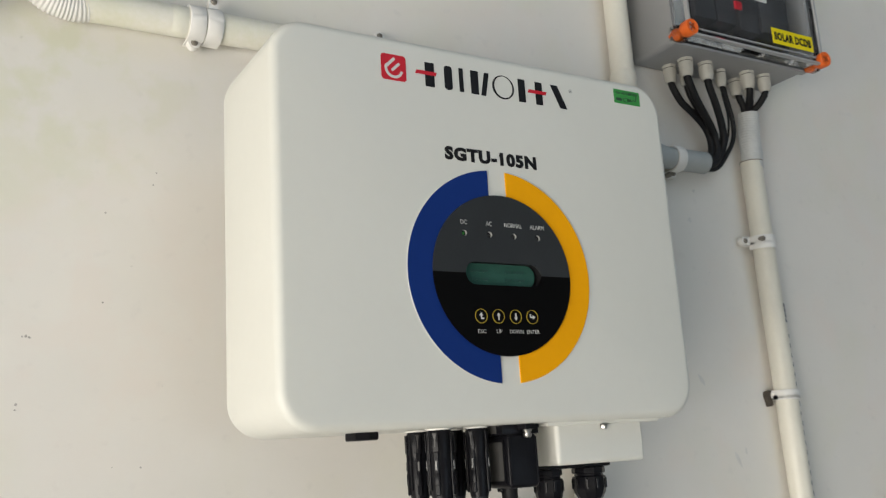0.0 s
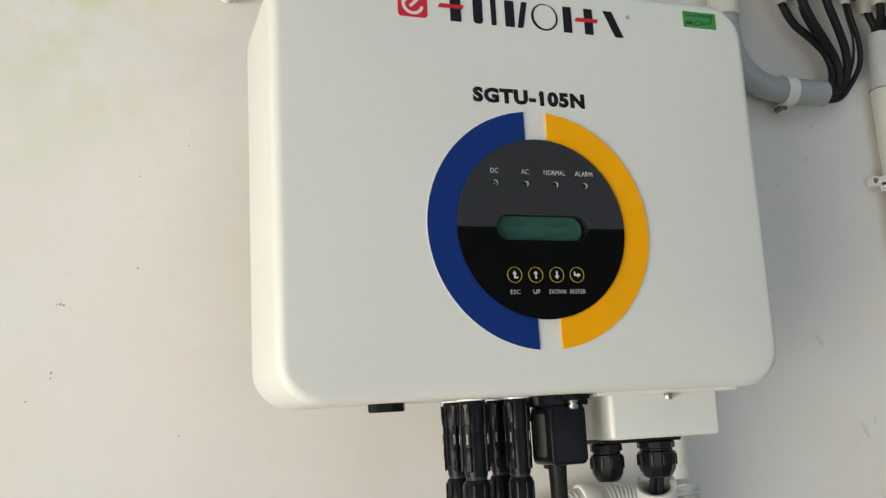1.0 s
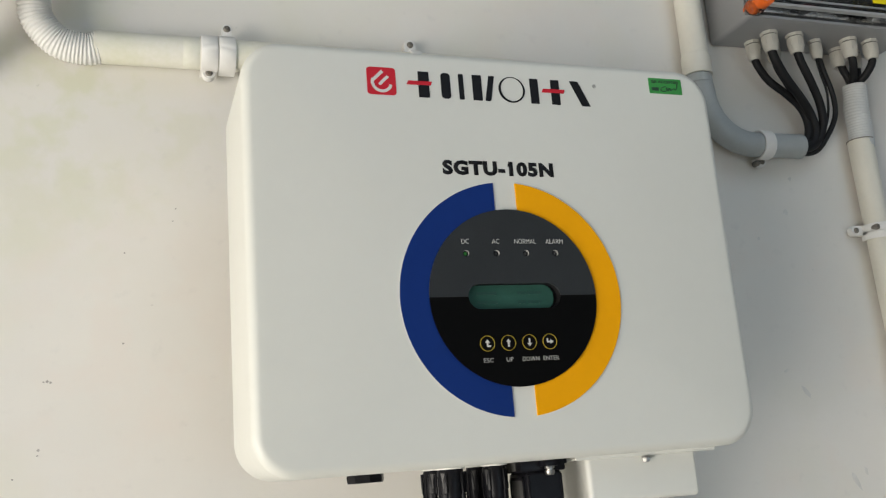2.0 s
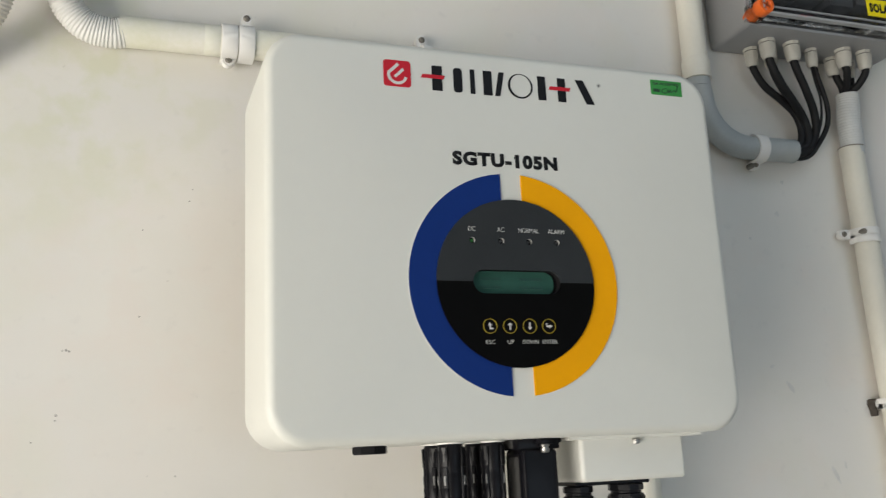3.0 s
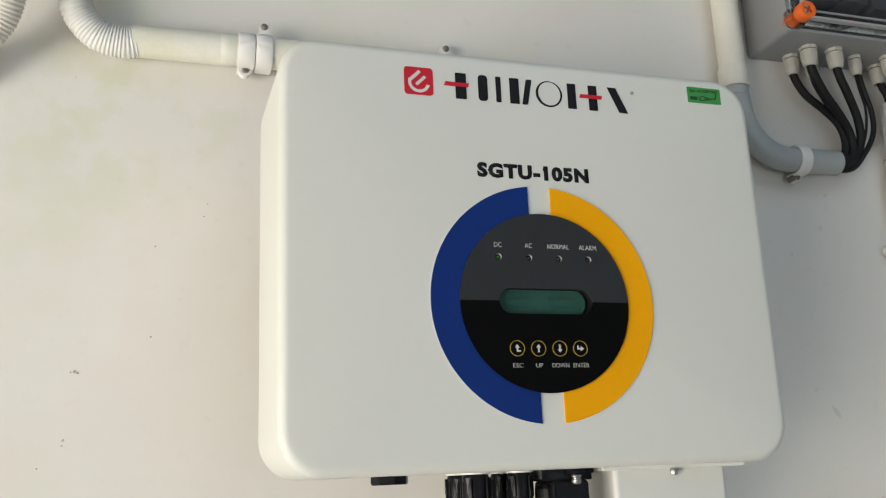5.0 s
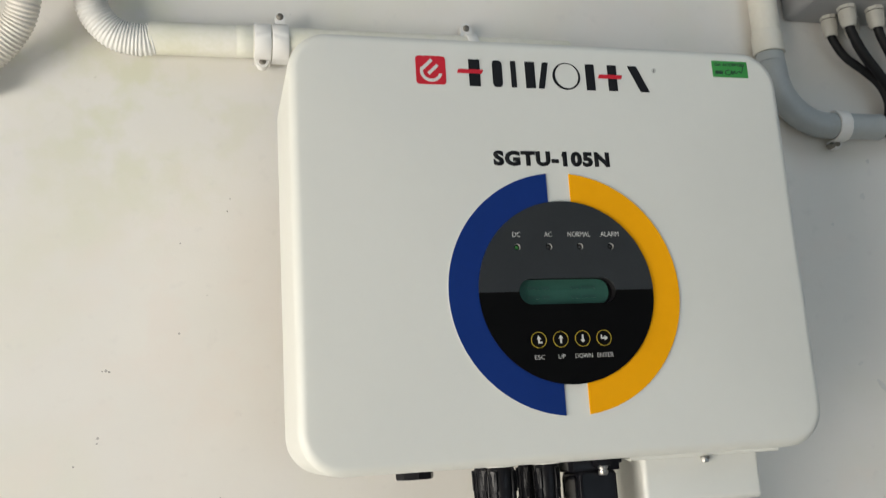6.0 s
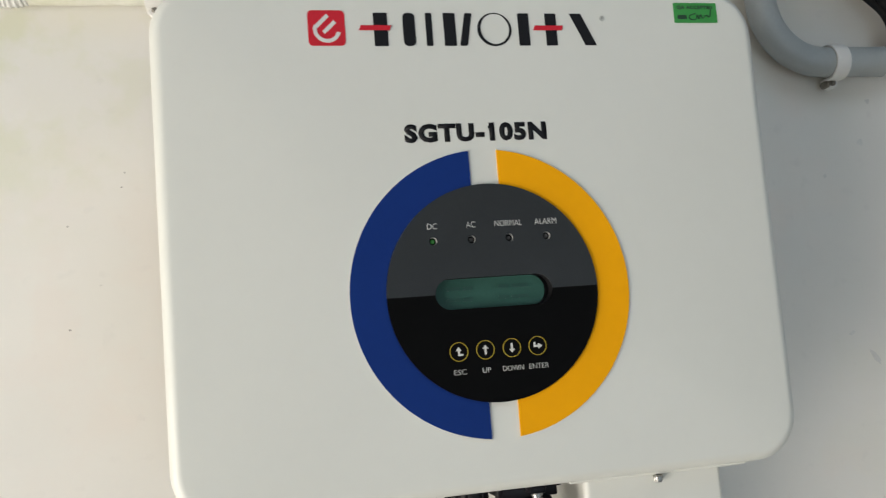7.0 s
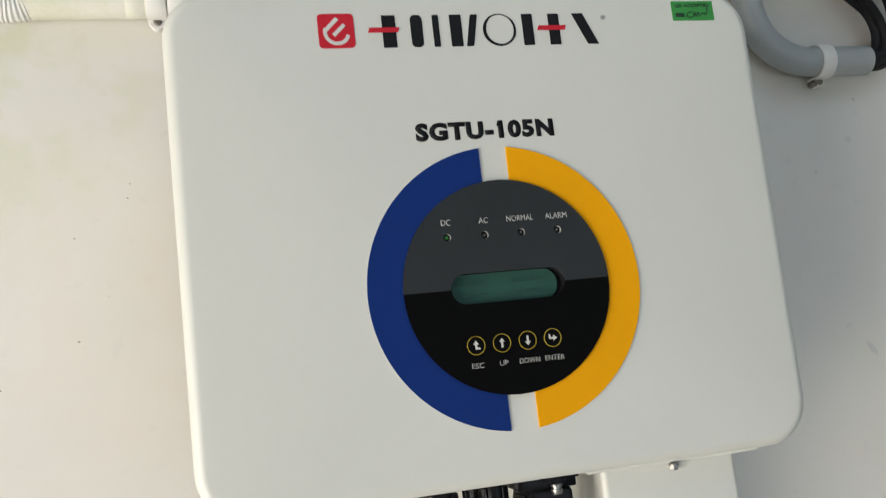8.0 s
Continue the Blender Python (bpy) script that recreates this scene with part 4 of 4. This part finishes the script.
for k, (x0, x1, z0, z1, mat) in enumerate(((0.400, 0.436, 1.875, 1.955, DEVICE), (0.438, 0.474, 1.875, 1.955, DEVICE), (0.480, 0.516, 1.87, 1.96, DEVICE), (0.520, 0.575, 1.875, 1.95, DEVICE), (0.455, 0.500, 1.985, 2.02, DEVICE_PALE))):
    part("breaker", bm_box(x0, x1, 0.128, 0.160, z0, z1, 0.002, 2), mat, dcdb, "dark breaker behind the lid")
part("red_lever", bm_box(0.471, 0.484, 0.124, 0.129, 1.898, 1.909, 0.001, 1), RED_INK, dcdb, "small red lever")
lid = part("lid", soft_box(BX0 + 0.001, BX1 - 0.001, 0.1005, BY - 0.0042, BZ0 + 0.001, BZ1 - 0.001, 0.010, 0.005, 0.0004, 6), CLEAR, dcdb, "clear plastic lid", 60)
lid.visible_shadow = False
part("label_plate", bm_box(0.5195, 0.5990, 0.0996, 0.1003, 1.8525, 1.8745), LABEL_YELLOW, dcdb, "yellow label")
part("label_lettering", bm_text("SOLAR DCDB", 0.5230, 0.5955, 1.8575, 1.8695, 0.0996, 0.0002, 0.055), BLACK_INK, dcdb, "black words SOLAR DCDB", None)
part("paper_label", bm_box(0.482, 0.517, 0.0997, 0.1003, 1.908, 1.925), WHITE_INK, dcdb, "small white label")
for x, y, z in ((0.3725, 0.113, 1.8475), (0.6180, 0.110, 1.8455)):
    latch = part("latch", bm_lathe([(0.0, -0.022), (0.0060, -0.022), (0.0062, -0.004), (0.0078, -0.002), (0.0096, 0.001), (0.0104, 0.0022), (0.0104, 0.0124), (0.0096, 0.0140), (0.0066, 0.0140), (0.0060, 0.0128), (0.0, 0.0128)], 28, pose(x, y, z) @ FRONT), ORANGE, dcdb, "orange turn latch")
    # The slot isn't cut: its shade is put into deeper orange bars.
    part("latch_slot", join(*[moved(bm_box(-0.0052, 0.0052, -0.0006, 0.0006, -0.0010, 0.0010), pose(x, y - 0.0129, z, 0, q, 0)) for q in (30, 120)]), ORANGE_DEEP, latch, "cross slot with its shade in deeper orange", None)
    part("latch_lug", bm_box(x - 0.0098, x + 0.0098, y + 0.003, y + 0.017, z - 0.0098, z + 0.0095, 0.003, 2), CLEAR_LUG, dcdb, "clear lug")


def small_gland(x, y, z, r, label, group, mat=GLAND, length=0.026):
    ob = empty("cable_gland", label, "cable gland", group)
    part("collar", bm_lathe([(0.0, 0.0), (r * 1.0, 0.0), (r * 1.07, 0.0010), (r * 1.07, 0.0050), (r * 1.0, 0.0058), (0.0, 0.0058)], 8, pose(x, y, z, 0, 0, 13) @ DOWN), mat, ob, "eight-sided collar", 20)
    # Groove's shade is put into a grey darker than the gland.
    part("groove", bm_lathe([(r * 0.90, 0.0050), (r * 0.90, 0.0078)], 16, pose(x, y, z) @ DOWN), SIDE_GREY, ob, "groove with its shade in dark grey")
    cap = part("cap", bm_lathe([(0.0, 0.0068), (r * 0.96, 0.0068), (r * 1.0, 0.0074), (r * 0.99, 0.013), (r * 0.93, length * 0.74), (r * 0.82, length * 0.93), (r * 0.70, length), (r * 0.50, length), (r * 0.47, length * 0.9), (0.0, length * 0.9)], 16, pose(x, y, z) @ DOWN), mat, ob, "dome cap", 30)
    part("cap_rib", join(*[moved(bm_box(r * 0.94, r * 1.015, -0.0009, 0.0009, -length * 0.70, -0.0080, 0.0003, 1), pose(x, y, z, 0, 0, 45 * q + 20)) for q in range(8)]), mat, cap)
    return ob


def cable_thing(label, pts, r):
    ob = link("cable", bm_tube(spline(pts, 0.003), r, 12), RUBBER, None, "", 60)
    return tagged(ob, label, "cable", "black cables")


G = [(0.4215, 0.188, 0.0088), (0.4260, 0.163, 0.0096), (0.4615, 0.162, 0.0096), (0.4990, 0.172, 0.0074), (0.5450, 0.188, 0.0088), (0.5400, 0.162, 0.0096), (0.5715, 0.161, 0.0090), (0.4495, 0.187, 0.0084), (0.5740, 0.190, 0.0080)]
for x, y, r in G:
    small_gland(x, y, BZ0 + 0.0022, r, "beige plastic cable gland under the grey box", "cable glands under the clear-lid box")
zc = BZ0 - 0.0225
EX, EZ = 0.4715, cz - rb
cable_thing("black cable hanging from the gland into the elbow", [(G[0][0], G[0][1], zc + 0.004), (0.4233, 0.188, zc - 0.006), (0.4349, 0.187, zc - 0.026), (0.4567, 0.186, zc - 0.043), (0.4756, 0.187, zc - 0.060), (0.4821, 0.188, zc - 0.082), (0.4745, YP, EZ + 0.006), (0.4478, YP, EZ + 0.003)], 0.0047)
cable_thing("black cable hanging from the gland into the elbow", [(G[1][0], G[1][1], zc + 0.004), (0.4291, 0.164, zc - 0.008), (0.4436, 0.168, zc - 0.030), (0.4653, 0.175, zc - 0.050), (0.4830, 0.182, zc - 0.068), (0.4896, 0.186, zc - 0.088), (0.4805, YP - 0.003, EZ + 0.004), (0.4478, YP - 0.004, EZ)], 0.0053)
cable_thing("black cable hanging from the gland into the elbow", [(G[2][0], G[2][1], zc + 0.004), (0.4650, 0.163, zc - 0.010), (0.4785, 0.168, zc - 0.032), (0.4938, 0.176, zc - 0.056), (0.5003, 0.183, zc - 0.078), (0.4945, YP - 0.002, zc - 0.096), (0.4775, YP - 0.004, EZ - 0.002), (0.4478, YP - 0.003, EZ - 0.004)], 0.0050)
cable_thing("thin black cable hanging from the gland into the elbow", [(G[3][0] + 0.002, G[3][1], zc + 0.006), (0.5046, 0.172, zc - 0.016), (0.5156, 0.176, zc - 0.045), (0.5169, 0.180, zc - 0.070), (0.5045, 0.185, zc - 0.094), (0.4855, YP, EZ - 0.006), (0.4478, YP, EZ - 0.008)], 0.0032)
cable_thing("very thin cable beside the others", [(G[3][0] - 0.003, G[3][1], zc + 0.006), (0.4983, 0.171, zc - 0.02), (0.5046, 0.173, zc - 0.045), (0.5045, 0.180, zc - 0.075), (0.4915, 0.186, zc - 0.097), (0.4478, YP + 0.003, EZ - 0.004)], 0.0015)
for k, pts in enumerate((((0.5477, 0.188, zc + 0.004), (0.5497, 0.187, zc - 0.006), (0.5547, 0.187, zc - 0.016), (0.5567, 0.188, zc - 0.030), (0.5567, 0.189, zc - 0.06)),
                         ((0.5412, 0.162, zc + 0.004), (0.5437, 0.164, zc - 0.006), (0.5507, 0.174, zc - 0.018), (0.5547, 0.183, zc - 0.030), (0.5547, 0.187, zc - 0.06)),
                         ((0.5717, 0.161, zc + 0.004), (0.5712, 0.163, zc - 0.006), (0.5667, 0.172, zc - 0.018), (0.5617, 0.182, zc - 0.028), (0.5607, 0.187, zc - 0.06)))):
    cable_thing("short black cable curving into the corrugated hose", pts, 0.0047)

cable_thing("black cable hanging from a shaded gland into the elbow", [(0.4497, 0.187, zc + 0.004), (0.4520, 0.187, zc - 0.010), (0.4654, 0.187, zc - 0.034), (0.4827, 0.188, zc - 0.058), (0.4902, 0.190, zc - 0.080), (0.4795, YP + 0.004, EZ + 0.003), (0.4478, YP + 0.005, EZ)], 0.0046)
cable_thing("short black cable from a shaded gland into the corrugated hose", [(0.5747, 0.190, zc + 0.004), (0.5737, 0.190, zc - 0.008), (0.5677, 0.190, zc - 0.020), (0.5617, 0.190, zc - 0.032), (0.5597, 0.190, zc - 0.06)], 0.0044)

dcdb.location.x = 0.005

# ---- grey box on the other side ----
AX0, AX1, AZ0 = -0.560, -0.3195, 1.8385
acdb = empty("distribution_box", "plain grey plastic distribution box with white glands below", "distribution box", "distribution boxes")
part("base", bm_box(AX0, AX1, 0.128, YW, AZ0, AZ0 + 0.25, 0.003, 2), BOX_GREY, acdb, "grey moulded base")
part("lid", soft_box(AX0, AX1, 0.104, 0.1278, AZ0, AZ0 + 0.25, 0.010, 0.004, 0.0005, 5), BOX_GREY, acdb, "grey lid", 60)
for x, y, r, ln in ((-0.3620, 0.174, 0.0152, 0.012), (-0.387, 0.150, 0.0092, 0.028), (-0.4170, 0.150, 0.0128, 0.030)):
    small_gland(x, y, AZ0, r, "white plastic cable gland under the plain grey box", "cable glands under the plain box", CLIP, ln)
hose5 = empty("corrugated_hose", "yellowed white corrugated hose bending away along the wall", "hose", "corrugated hoses")
part("hose", bm_tube(spline([(-0.4120, 0.152, 1.802), (-0.4125, 0.156, 1.790), (-0.4200, 0.166, 1.772), (-0.4380, 0.176, 1.752), (-0.462, 0.184, 1.738), (-0.50, 0.188, 1.728), (-0.58, 0.189, 1.722)], 0.0007), ribbed(0.0134, 0.0036, 0.0007), 22, bore=0.0012), FLEX_OLD, hose5, "", 60)
part("end_tab", bm_box(-0.4475, -0.4395, 0.186, 0.206, 1.722, 1.742, 0.002, 2), CLIP, hose5, "white tab")
tagged(link("copper_cores", bm_tube(spline([(-0.4165, 0.150, 1.812), (-0.416, 0.151, 1.803), (-0.4145, 0.153, 1.796)], 0.002), 0.0055, 10), COPPER, None, "", 60), "reddish cores between gland and hose", "cable")
tagged(link("earth_cable", bm_tube(spline([(-0.387, 0.150, 1.813), (-0.389, 0.151, 1.808), (-0.397, 0.153, 1.804), (-0.408, 0.156, 1.798)], 0.002), 0.0030, 10), EARTH_GREEN, None, "", 60), "short green earth cable out of the gland", "cable")

# ---- marks on the wall ----
rng = random.Random(4)


def blot(x, z, r, squash=1.0, lean=0.0):
    """A thin uneven spot on the wall."""
    pts = []
    for i in range(11):
        a = 2 * math.pi * i / 11
        q = r * rng.uniform(0.65, 1.15)
        u, w = q * math.cos(a), q * math.sin(a) * squash
        pts.append((x + u * math.cos(lean) - w * math.sin(lean), z + u * math.sin(lean) + w * math.cos(lean)))
    return bm_plate(pts, YW - 0.0003, YW + 0.0005)


specks = [(-0.285, 1.586, 0.0009), (-0.286, 1.504, 0.0009), (-0.347, 1.4735, 0.0014), (-0.3445, 1.4725, 0.0012), (-0.350, 1.473, 0.0009), (-0.353, 1.4165, 0.0012), (-0.3535, 1.412, 0.0010),
          (-0.372, 1.394, 0.0009), (-0.252, 1.36, 0.0009)]
for _ in range(7):
    specks.append((rng.uniform(-0.5, -0.22), rng.uniform(1.28, 1.70), rng.uniform(0.0004, 0.0008)))
tagged(link("wall_specks", join(*[blot(x, z, r) for x, z, r in specks]), STAIN, None, "", None), "tiny dark specks on the painted wall", "specks", kind="stuff")
tagged(link("wall_smudges", join(blot(0.459, 1.675, 0.0026), blot(0.445, 1.634, 0.0034, 1.2), blot(0.4015, 1.602, 0.0020), blot(0.470, 1.565, 0.0012), blot(0.4795, 1.325, 0.012, 0.25, 2.0), blot(0.432, 1.426, 0.009, 0.3, 2.2), blot(0.495, 1.335, 0.006, 0.35, 1.7), blot(0.41, 1.45, 0.004, 0.5, 0.4)), SMUDGE, None, "", None), "faint grey smudges on the painted wall", "smudges", kind="stuff")
